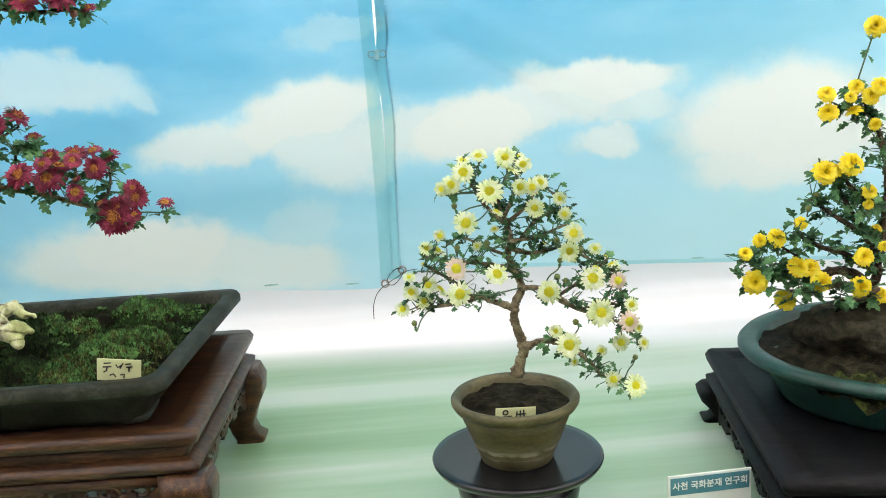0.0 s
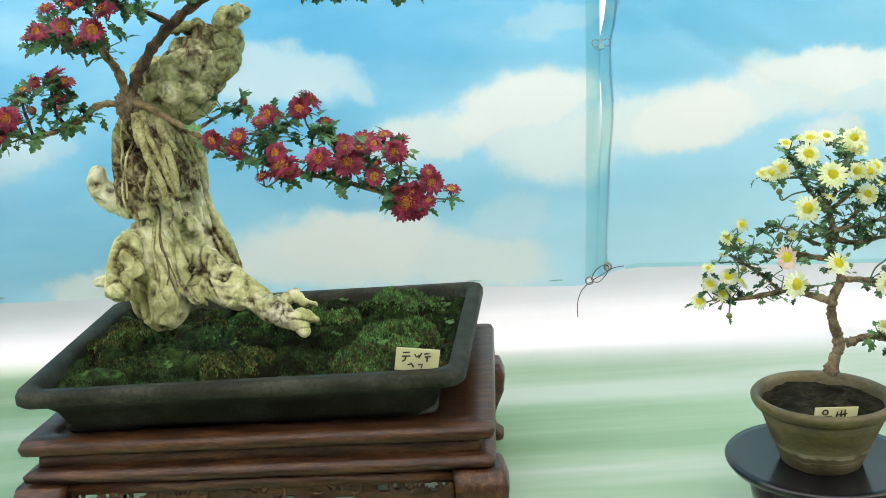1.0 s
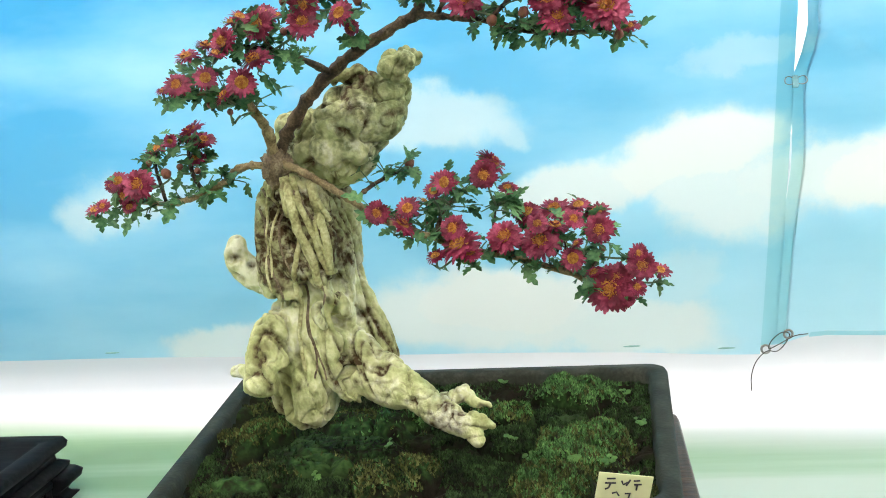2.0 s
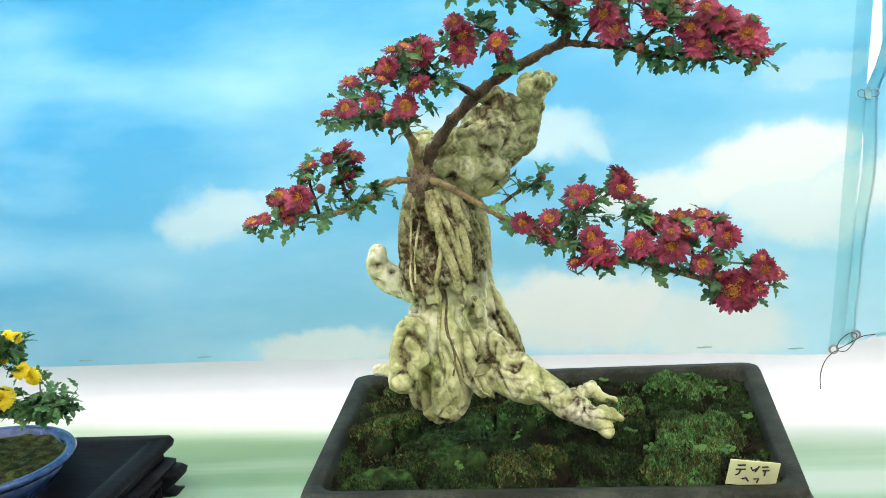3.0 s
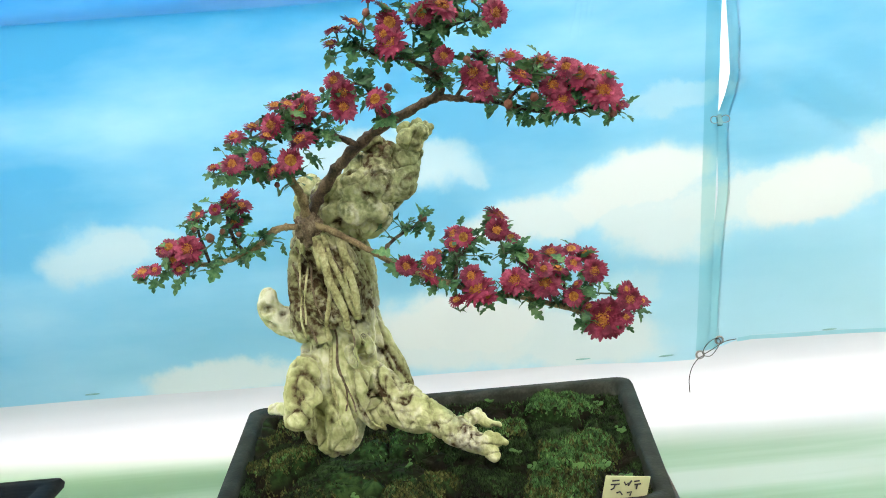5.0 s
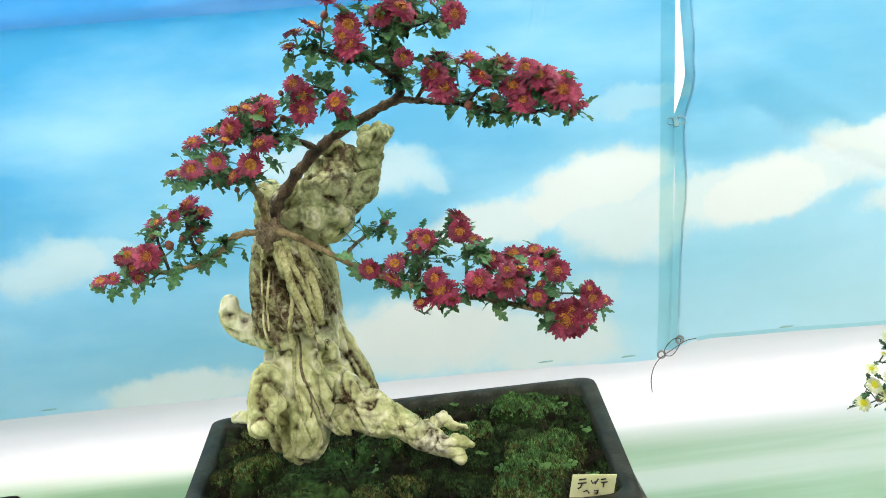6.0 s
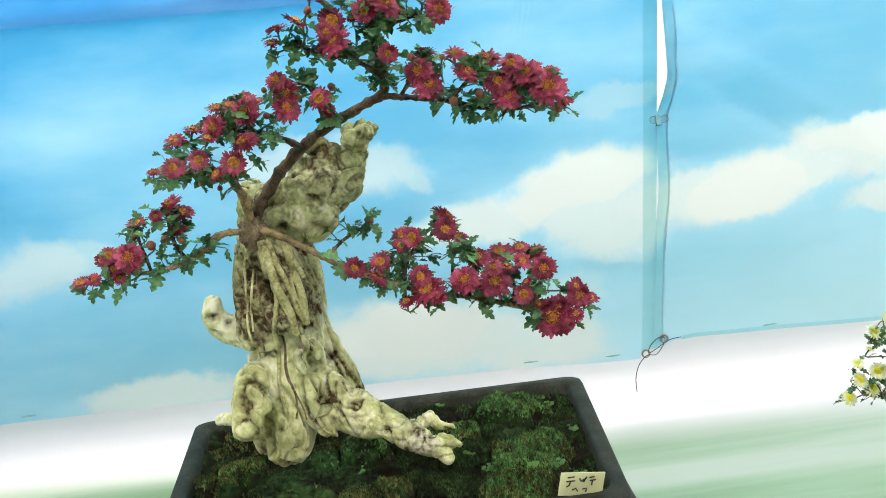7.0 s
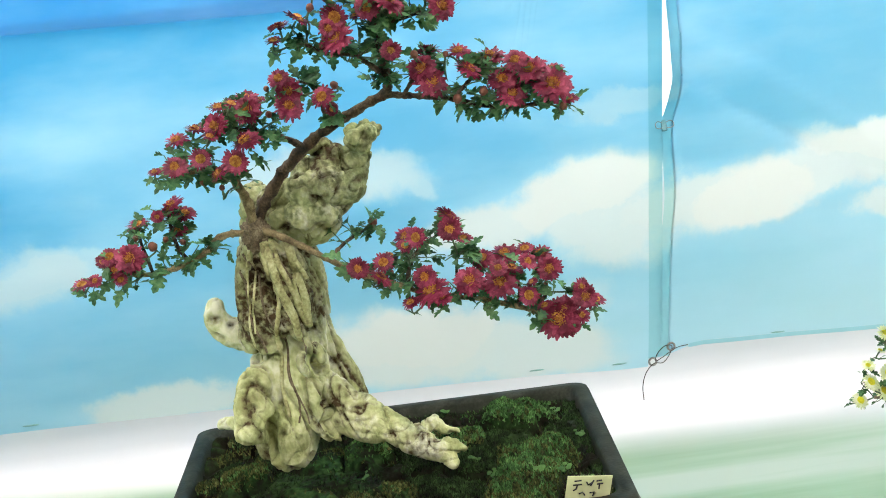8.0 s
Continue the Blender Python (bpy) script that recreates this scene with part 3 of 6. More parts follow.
# ---- plant stands ----
def leg_mesh(h, s):
    bm = bmesh.new()
    rings = []
    for f, off, half in ((1, -0.008, 0.030), (0.85, -0.004, 0.032), (0.65, -0.002, 0.030), (0.45, -0.005, 0.025), (0.28, -0.003, 0.021), (0.14, 0.004, 0.021), (0.05, 0.010, 0.024), (0, 0.010, 0.023)):
        rings.append([(off * 0.7 + x + half, off * 0.7 + y + half, f * h) for x, y, _ in rounded(2 * half * s, 2 * half * s, half * 0.35 * s, 0, 3)])
    loft(bm, rings[::-1])
    return bm


def carved_stand(m, w, d, h, material, label, scrolls=True):
    """Low carved stand: framed top, two mouldings, pierced aprons, four curved legs."""
    st = thing("plant_stand", m, label, "plant stand")
    bm = bmesh.new()
    prof = [(-0.010, -0.020), (0.000, -0.016), (0.002, -0.008), (-0.002, 0.0), (-0.030, 0.0), (-0.034, -0.0045)]
    loft(bm, [rounded(w + 2 * a, d + 2 * a, 0.010, h + z, 3) for a, z in prof])
    part("top_board", bm, material, st)
    bm = bmesh.new()
    loft(bm, [rounded(w + 2 * a, d + 2 * a, 0.006, h + z, 3) for a, z in ((-0.014, -0.040), (-0.016, -0.020))])
    part("waist", bm, material, st)
    bm = bmesh.new()
    loft(bm, [rounded(w + 2 * a, d + 2 * a, 0.008, h + z, 3) for a, z in ((-0.010, -0.058), (0.000, -0.050), (0.001, -0.044), (-0.012, -0.036))])
    part("moulding", bm, material, st)
    hl = h - 0.056
    proto = None
    for sx in (-1, 1):
        for sy in (-1, 1):
            ob = part("leg", leg_mesh(hl, 1.0), material, st) if proto is None else new("leg", proto.data)
            proto = proto or ob
            ob.parent = st
            turn = {(1, 1): 0, (-1, 1): 90, (-1, -1): 180, (1, -1): 270}[(sx, sy)]
            ob.matrix_local = pose(sx * (w / 2 - 0.046), sy * (d / 2 - 0.046), 0, 0, 0, turn)
    for k, (length, off) in enumerate(((w, d), (d, w), (w, d), (d, w))):
        verts, faces = [], []
        span = length - 0.10
        tube(verts, faces, [(-span / 2, 0, h - 0.066, 0.009), (span / 2, 0, h - 0.066, 0.009)], 6)
        cols, deep = max(20, int(span / 0.004)), 0.056 if scrolls else 0.034
        holes = [(sg * (span / 2 - a), b, c, d) for sg in (-1, 1) for a, b, c, d in ((0.022, 0.016, 0.013, 0.007), (0.050, 0.014, 0.010, 0.009), (0.082, 0.017, 0.014, 0.007))]
        keep = set()
        rows_n = int(deep / 0.0035)
        for i in range(cols):
            for j in range(rows_n):
                c, dz = -span / 2 + span * (i + 0.5) / cols, 0.0035 * (j + 0.5)
                low = 0.55 * deep + 0.45 * deep * (2 * abs(c) / span) ** 3 + 0.10 * deep * math.cos(c * 90)
                if dz < low and not any(((c - hx) / hw + 0.4 * (dz - hz) / hh) ** 2 + ((dz - hz) / hh) ** 2 < 1 for hx, hz, hw, hh in holes):
                    keep.add((i, j))
        index = {}

        def corner(i, j, back):
            key = (i, j, back)
            if key not in index:
                index[key] = len(verts)
                verts.append((-span / 2 + span * i / cols, 0.004 if back else -0.004, h - 0.060 - 0.0035 * j))
            return index[key]

        for i, j in sorted(keep):
            for back in (False, True):
                q = [corner(i, j, back), corner(i + 1, j, back), corner(i + 1, j + 1, back), corner(i, j + 1, back)]
                faces.append(tuple(q if back else q[::-1]))
            for (ni, nj), (a, b) in (((i - 1, j), ((i, j + 1), (i, j))), ((i + 1, j), ((i + 1, j), (i + 1, j + 1))), ((i, j - 1), ((i, j), (i + 1, j))), ((i, j + 1), ((i + 1, j + 1), (i, j + 1)))):
                if (ni, nj) not in keep:
                    faces.append((corner(*a, False), corner(*b, False), corner(*b, True), corner(*a, True)))
        if scrolls:
            n = max(4, int(span / 0.046))
            for i in range(n):
                c = -span / 2 + span * (i + 0.5) / n
                flip = -1 if i % 2 else 1
                pts = []
                for a in range(16):
                    t = a / 15
                    rr = 0.016 * (1 - 0.72 * t)
                    pts.append((c + flip * (0.003 + rr * math.cos(5.6 * t)), -0.004, h - 0.078 + rr * math.sin(5.6 * t) * 0.8, 0.0038 - 0.0014 * t))
                tube(verts, faces, pts, 6)
        ob = from_lists("apron", verts, faces, material, st, "pierced carved apron")
        ob.matrix_local = pose(0, 0, 0, 0, 0, 90 * k) @ pose(0, -(off / 2 - 0.016), 0)
    return st


carved_stand(pose(-0.627, 1.407, TABLE, 0, 0, -3.1), 0.572, 0.420, 0.185, M_WOOD, "dark red-brown carved wooden stand with curved legs")
carved_stand(pose(0.670, 1.240, TABLE, 0, 0, -9.5), 0.62, 0.478, 0.116, M_EBONY, "black lacquered carved wooden stand with curved legs")
carved_stand(pose(-1.625, 1.597, TABLE, 0, 0, -1.5), 0.62, 0.42, 0.103, M_EBONY, "black lacquered wooden stand with curved legs")

disc = thing("round_stand", pose(0.045, 1.230, TABLE), "black lacquered round stand with a wide disc top", "plant stand")
part("top_disc", loft(bmesh.new(), [ring(r, 0.863 * z, 56) for r, z in ((0.070, 0.095), (0.096, 0.098), (0.106, 0.104), (0.1105, 0.111), (0.1112, 0.1145), (0.1095, 0.117), (0.100, 0.1162))]), M_BLACKWOOD, disc)
part("body", loft(bmesh.new(), [ring(r, 0.863 * z, 48) for r, z in ((0.055, 0.020), (0.066, 0.030), (0.078, 0.052), (0.081, 0.072), (0.076, 0.088), (0.066, 0.096))]), M_BLACKWOOD, disc)
part("foot_ring", loft(bmesh.new(), [ring(r, 0.863 * z, 48) for r, z in ((0.074, 0), (0.078, 0.006), (0.072, 0.014), (0.055, 0.020))]), M_BLACKWOOD, disc)

# ---- pots ----
STAND_TOP = TABLE + 0.185
planter = thing("planter", pose(-0.643, 1.403, STAND_TOP - 0.012, 0, 0, -1.6), "low rectangular grey-green clay planter on a carved stand", "planter")
PW, PD, PH = 0.562, 0.432, 0.080


def flare(x, y):
    """The planter is a little wider at the back than at the front."""
    return x * (1 + 0.11 * y / PD)


prof = [(-0.060, 0.012), (-0.050, 0.012), (-0.043, 0.022), (-0.034, 0.042), (-0.020, 0.056), (-0.004, 0.061), (0.0, 0.065), (0.0, 0.074), (-0.003, PH), (-0.020, PH), (-0.023, 0.074), (-0.026, 0.060), (-0.045, 0.030)]
bm = bmesh.new()
loft(bm, [[(flare(x, y), y, h) for x, y, h in rounded(PW + 2 * a, PD + 2 * a, 0.024, z, 7)] for a, z in prof])
part("body", bm, M_PLANTER, planter)
for sx in (-1, 1):
    for sy in (-1, 1):
        bm = bmesh.new()
        loft(bm, [rounded(0.095 + g, 0.065 + g, 0.012, z, 4) for g, z in ((-0.010, 0.0075), (0, 0.010), (0.006, 0.018))])
        part("foot", bm, M_PLANTER, planter).matrix_local = pose(sx * (PW / 2 - 0.100), sy * (PD / 2 - 0.085), 0)

PLANTER_M = pose(-0.643, 1.403, STAND_TOP - 0.012, 0, 0, -1.6)


def moss_cell(x, y):
    """Distance from the middle of the nearest cushion, 0 to about 1, and a number of its own."""
    dist, pts = noise.voronoi(Vector((x * 13 + 0.55 * bump_noise(x, y, 3, 16), y * 15 + 0.5 * bump_noise(x, y, 6, 16), 0.3)))
    return dist[0], dist[1] - dist[0], noise.cell(pts[0] * 3.7)


def moss_height(x, y):
    d, gap_w, own = moss_cell(x, y)
    dome = max(0.0, 1 - (d / 0.78) ** 2) ** 0.6 * min(1.0, gap_w / 0.14) ** 0.5
    h = 0.052 + (0.032 + 0.018 * own) * dome + 0.007 * bump_noise(x, y, 1, 9) + 0.006 * bump_noise(x, y, 5, 46) + 0.0045 * bump_noise(x, y, 9, 110) - 0.012 * max(0.0, y / PD)
    edge = min(PW / 2 - 0.026 - abs(x), PD / 2 - 0.026 - abs(y))
    rim = max(0, min(1, edge / 0.035))
    h = 0.066 + (h - 0.066) * (0.35 + 0.65 * rim)
    foot = math.exp(-((x + 0.095) ** 2 + (y + 0.045) ** 2) / 0.070 ** 2)
    h += (0.078 - h) * foot
    return max(h, 0.062) if edge < 0.010 else h


def moss_bed():
    w, d = PW - 0.05, PD - 0.05
    us, vs = steps(-w / 2, w / 2, 240), steps(-d / 2, d / 2, 170)
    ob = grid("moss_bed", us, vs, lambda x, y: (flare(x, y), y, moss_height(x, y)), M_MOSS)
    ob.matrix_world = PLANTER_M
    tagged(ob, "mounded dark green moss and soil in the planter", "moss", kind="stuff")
    rng = random.Random(4)
    lists = {M_MOSS_TIP: ([], []), M_MOSS_OLIVE: ([], []), M_MOSS_DEEP: ([], [])}
    for _ in range(85000):
        x, y = rng.uniform(-w / 2, w / 2), rng.uniform(-d / 2, d / 2)
        dd, gap_w, own = moss_cell(x, y)
        bare = (x + 0.085) ** 2 + (y + 0.055) ** 2 < 0.085 ** 2 * (1 + 0.5 * bump_noise(x, y, 4, 25))
        if (bare and rng.random() < 0.93) or (gap_w < 0.09 and rng.random() < 0.85) or bump_noise(x, y, 2, 22) + 0.4 * bump_noise(x, y, 7, 60) < -0.32:
            continue
        z = moss_height(x, y)
        tone = 0.9 * own + 0.5 * bump_noise(x, y, 12, 11) + 0.5 * (x / w + y / d) + 0.4 * (0.5 - dd) + 0.9 * bump_noise(x, y, 21, 130) + rng.uniform(-0.3, 0.3)
        verts, faces = lists[M_MOSS_TIP if tone > 0.72 else M_MOSS_OLIVE if (own > 0.45 or x < -0.12) and tone > 0.05 else M_MOSS_DEEP]
        a, r, h = rng.uniform(0, 6.28), rng.uniform(0.0010, 0.0024), rng.uniform(0.0015, 0.0046)
        lx, ly = rng.uniform(-0.0025, 0.0025), rng.uniform(-0.0025, 0.0025)
        b, x = len(verts), flare(x, y)
        verts += [(x + r * math.cos(a + q), y + r * math.sin(a + q), z - 0.001) for q in (0, 2.1, 4.2)] + [(x + lx, y + ly, z + h)]
        faces += [(b, b + 1, b + 3), (b + 1, b + 2, b + 3), (b + 2, b, b + 3)]
    for material, label in ((M_MOSS_TIP, "fresh green moss tips"), (M_MOSS_OLIVE, "dry olive moss tips"), (M_MOSS_DEEP, "dark green moss tips")):
        tagged(from_lists("moss_tufts", *lists[material], material, ob, label, smooth=False), kind="stuff")


moss_bed()


def round_pot(name, m, prof, material, label, rx=1.0, ry=1.0, lip=5):
    pot = thing(name, m, label, "plant pot")
    part("body", loft(bmesh.new(), [ring(r, z, 64, rx, ry) for r, z in prof[:lip + 1]] + [ring(prof[lip][0] - 0.008, prof[lip][1] + 0.001, 64, rx, ry)]), material, pot)
    part("rim", loft(bmesh.new(), [ring(r, z, 64, rx, ry) for r, z in prof[lip:]]), material, pot)
    return pot


def soil(m, r, z, material, label, rx=1.0, ry=1.0, rough=0.004, name="soil"):
    rings_n, seg = 16, 48
    verts, faces = [(0, 0, z + rough)], []
    for i in range(1, rings_n + 1):
        for k in range(seg):
            a = 2 * math.pi * k / seg
            x, y = r * rx * i / rings_n * math.cos(a), r * ry * i / rings_n * math.sin(a)
            verts.append((x, y, z + rough * (1 - (i / rings_n) ** 2) + rough * 1.2 * bump_noise(x, y, 2, 40) + rough * 0.8 * bump_noise(x, y, 4, 110)))
    for k in range(seg):
        faces.append((0, 1 + k, 1 + (k + 1) % seg))
    for i in range(rings_n - 1):
        for k in range(seg):
            j = (k + 1) % seg
            faces.append((1 + i * seg + k, 1 + (i + 1) * seg + k, 1 + (i + 1) * seg + j, 1 + i * seg + j))
    ob = from_lists(name, verts, faces, material)
    ob.matrix_world = m
    return tagged(ob, label, "soil", kind="stuff")


POT_M = pose(0.043, 1.220, 0.0075)
POT_PROF = [(0.043, 0.0), (0.046, 0.002), (0.051, 0.016), (0.059, 0.036), (0.067, 0.056), (0.0722, 0.070), (0.0778, 0.0725), (0.0812, 0.078), (0.0818, 0.083), (0.079, 0.0868), (0.074, 0.086), (0.0705, 0.082), (0.067, 0.066), (0.058, 0.035)]
white_pot = round_pot("flower_pot", POT_M, POT_PROF, M_POT, "small round olive-brown clay pot on a black disc stand")
soil(POT_M, 0.0695, 0.074, M_SOIL, "dark brown soil in the small clay pot")

OVAL_M = pose(0.606, 1.290, TABLE + 0.112)
OVAL_PROF = [(0.165, 0.0), (0.172, 0.004), (0.182, 0.022), (0.198, 0.046), (0.212, 0.060), (0.226, 0.064), (0.230, 0.069), (0.230, 0.074), (0.225, 0.079), (0.206, 0.078), (0.202, 0.072), (0.195, 0.050)]
round_pot("oval_pot", OVAL_M, OVAL_PROF, M_TEAL, "wide oval teal-green glazed pot on a black stand", 1.0, 0.90, 4)
soil(OVAL_M, 0.201, 0.064, M_SOIL, "dark brown soil in the teal oval pot", 1.0, 0.90, 0.008)

BLUE_M = pose(-1.540, 1.572, TABLE + 0.100)
BLUE_PROF = [(0.105, 0.0), (0.110, 0.004), (0.125, 0.022), (0.140, 0.042), (0.150, 0.048), (0.153, 0.053), (0.150, 0.058), (0.138, 0.057), (0.135, 0.050), (0.125, 0.030)]
round_pot("round_pot", BLUE_M, BLUE_PROF, M_BLUE, "round blue glazed pot on a black wooden stand", lip=3)
soil(BLUE_M, 0.134, 0.046, M_MOSS_LOW, "dark mossy soil in the blue round pot", 1, 1, 0.006)


# ---- driftwood ----
# x, y, z, radius along the wood
TRUNK = [(-0.766, 1.335, 0.222, 0.0311), (-0.768, 1.34, 0.233, 0.0383), (-0.764, 1.345, 0.257, 0.0424), (-0.754, 1.35, 0.284, 0.045), (-0.754, 1.355, 0.312, 0.0449), (-0.753, 1.36, 0.34, 0.0462), (-0.753, 1.36, 0.365, 0.0488), (-0.754, 1.36, 0.39, 0.0499), (-0.756, 1.36, 0.416, 0.047), (-0.757, 1.36, 0.441, 0.0427), (-0.751, 1.36, 0.46, 0.0384), (-0.736, 1.36, 0.473, 0.0287)]
BURLS = [(-0.77, 1.314, 0.399, 0.016), (-0.783, 1.32, 0.373, 0.0162), (-0.757, 1.312, 0.381, 0.0147), (-0.79, 1.33, 0.354, 0.0137), (-0.769, 1.317, 0.351, 0.0135), (-0.737, 1.312, 0.374, 0.0133), (-0.728, 1.288, 0.328, 0.0086), (-0.737, 1.317, 0.406, 0.0133), (-0.783, 1.327, 0.421, 0.0121), (-0.719, 1.327, 0.331, 0.0109)]
ROOT_LEFT = [(-0.784, 1.34, 0.32, 0.0139), (-0.791, 1.32, 0.307, 0.0185), (-0.796, 1.31, 0.289, 0.0205), (-0.796, 1.302, 0.272, 0.0218), (-0.8, 1.295, 0.26, 0.0191), (-0.809, 1.285, 0.256, 0.0102)]
ROOT_MID = [(-0.767, 1.34, 0.323, 0.0166), (-0.76, 1.33, 0.298, 0.0173), (-0.756, 1.326, 0.27, 0.0194), (-0.761, 1.325, 0.245, 0.0237), (-0.759, 1.328, 0.229, 0.0232), (-0.757, 1.33, 0.214, 0.0177)]
ROOT_HIP = [(-0.712, 1.345, 0.289, 0.0126), (-0.7, 1.335, 0.27, 0.0195), (-0.692, 1.328, 0.253, 0.0236), (-0.681, 1.322, 0.243, 0.0221), (-0.662, 1.318, 0.236, 0.0193)]
CROWN_STONE = [(-0.733, 1.35, 0.474, 0.0257), (-0.716, 1.345, 0.478, 0.0229), (-0.699, 1.34, 0.48, 0.0214), (-0.685, 1.335, 0.483, 0.0133), (-0.735, 1.33, 0.491, 0.0199), (-0.714, 1.32, 0.495, 0.021), (-0.691, 1.32, 0.495, 0.0184), (-0.679, 1.325, 0.494, 0.0099), (-0.73, 1.335, 0.515, 0.0226), (-0.705, 1.32, 0.521, 0.0236), (-0.678, 1.32, 0.526, 0.0235), (-0.659, 1.325, 0.523, 0.021), (-0.646, 1.325, 0.534, 0.0118), (-0.702, 1.335, 0.543, 0.0146), (-0.681, 1.325, 0.544, 0.0157), (-0.652, 1.33, 0.548, 0.0171), (-0.637, 1.335, 0.556, 0.0099), (-0.716, 1.345, 0.501, 0.0296), (-0.683, 1.345, 0.515, 0.0295), (-0.696, 1.35, 0.533, 0.0269), (-0.661, 1.35, 0.531, 0.0255), (-0.646, 1.35, 0.548, 0.0174), (-0.743, 1.36, 0.506, 0.0232), (-0.695, 1.35, 0.485, 0.0229), (-0.711, 1.352, 0.477, 0.023)]
CROWN_KNOBS = [(-0.703, 1.325, 0.566, 0.0072), (-0.691, 1.325, 0.568, 0.0079), (-0.679, 1.33, 0.569, 0.0086), (-0.667, 1.325, 0.559, 0.0105), (-0.67, 1.32, 0.548, 0.0091), (-0.654, 1.33, 0.551, 0.0053), (-0.643, 1.306, 0.574, 0.0103), (-0.629, 1.31, 0.578, 0.011), (-0.634, 1.306, 0.567, 0.009), (-0.619, 1.32, 0.582, 0.0072), (-0.645, 1.33, 0.584, 0.0079), (-0.631, 1.33, 0.588, 0.0059), (-0.777, 1.4, 0.517, 0.0134), (-0.781, 1.4, 0.501, 0.0135), (-0.785, 1.4, 0.484, 0.0106), (-0.77, 1.41, 0.522, 0.0107)]
CORD_A = [(-0.768, 1.31, 0.47, 0.0059), (-0.784, 1.317, 0.451, 0.0073), (-0.791, 1.32, 0.423, 0.0074), (-0.792, 1.32, 0.396, 0.0061)]
CORD_B = [(-0.76, 1.305, 0.47, 0.0065), (-0.753, 1.303, 0.447, 0.0085), (-0.743, 1.301, 0.423, 0.0085), (-0.74, 1.303, 0.395, 0.0066)]
CORD_C = [(-0.736, 1.31, 0.465, 0.0059), (-0.725, 1.31, 0.44, 0.0072), (-0.72, 1.31, 0.406, 0.0073), (-0.725, 1.313, 0.371, 0.0067), (-0.722, 1.315, 0.335, 0.0061)]
CORD_D = [(-0.754, 1.305, 0.471, 0.0052), (-0.741, 1.305, 0.449, 0.0065), (-0.73, 1.307, 0.417, 0.0066), (-0.728, 1.309, 0.386, 0.006)]
STUB = [(-0.829, 1.345, 0.399, 0.009), (-0.831, 1.345, 0.386, 0.0118), (-0.826, 1.35, 0.372, 0.0146), (-0.814, 1.352, 0.362, 0.0167), (-0.796, 1.355, 0.355, 0.0182)]
ROOT_RIGHT = [(-0.673, 1.325, 0.255, 0.0194), (-0.652, 1.315, 0.239, 0.0186), (-0.632, 1.305, 0.228, 0.0157), (-0.615, 1.297, 0.217, 0.0143), (-0.597, 1.29, 0.208, 0.0123), (-0.583, 1.285, 0.201, 0.0102), (-0.576, 1.278, 0.193, 0.0068)]
ROOT_FORK = [(-0.618, 1.31, 0.22, 0.0096), (-0.603, 1.315, 0.225, 0.0069), (-0.591, 1.32, 0.228, 0.0069), (-0.581, 1.315, 0.221, 0.0055), (-0.566, 1.312, 0.216, 0.0035)]
FORK_SPUR = [(-0.594, 1.32, 0.228, 0.0062), (-0.59, 1.32, 0.232, 0.0042), (-0.589, 1.32, 0.236, 0.0028)]
ROOT_SPUR = [(-0.594, 1.285, 0.21, 0.0095), (-0.577, 1.285, 0.212, 0.0075), (-0.566, 1.285, 0.206, 0.0048), (-0.56, 1.285, 0.205, 0.002)]
ROOT_RIDGE = [(-0.717, 1.365, 0.451, 0.011), (-0.713, 1.37, 0.421, 0.0139), (-0.713, 1.375, 0.384, 0.0154), (-0.715, 1.375, 0.351, 0.0162), (-0.706, 1.375, 0.317, 0.017), (-0.694, 1.37, 0.288, 0.0171), (-0.684, 1.365, 0.26, 0.0157)]
ROOT_TOE = [(-0.796, 1.3, 0.264, 0.0109), (-0.818, 1.31, 0.263, 0.0069), (-0.833, 1.315, 0.265, 0.0049), (-0.84, 1.32, 0.26, 0.0028)]
ROOT_STRAND = [(-0.729, 1.33, 0.328, 0.0123), (-0.73, 1.322, 0.305, 0.0123), (-0.729, 1.318, 0.278, 0.0123), (-0.727, 1.317, 0.255, 0.011), (-0.717, 1.317, 0.235, 0.009), (-0.707, 1.318, 0.224, 0.0056)]
ROOT_WEB = [(-0.779, 1.335, 0.305, 0.018), (-0.78, 1.33, 0.282, 0.0194), (-0.784, 1.325, 0.262, 0.0195), (-0.788, 1.32, 0.247, 0.0153)]
GROOVES = [(-0.71, 1.34, 0.263), (-0.721, 1.34, 0.251), (-0.717, 1.34, 0.234), (-0.717, 1.34, 0.234), (-0.708, 1.34, 0.221), (-0.702, 1.34, 0.209), (-0.777, 1.34, 0.267), (-0.782, 1.34, 0.242), (-0.781, 1.34, 0.214), (-0.804, 1.34, 0.335), (-0.783, 1.34, 0.333), (-0.76, 1.34, 0.338), (-0.72, 1.34, 0.357), (-0.724, 1.34, 0.328), (-0.716, 1.34, 0.304)]


GROOVE_LINES = [((GROOVES[k][0], GROOVES[k][2]), (GROOVES[k + 1][0], GROOVES[k + 1][2])) for k in range(len(GROOVES) - 1) if k % 3 < 2]


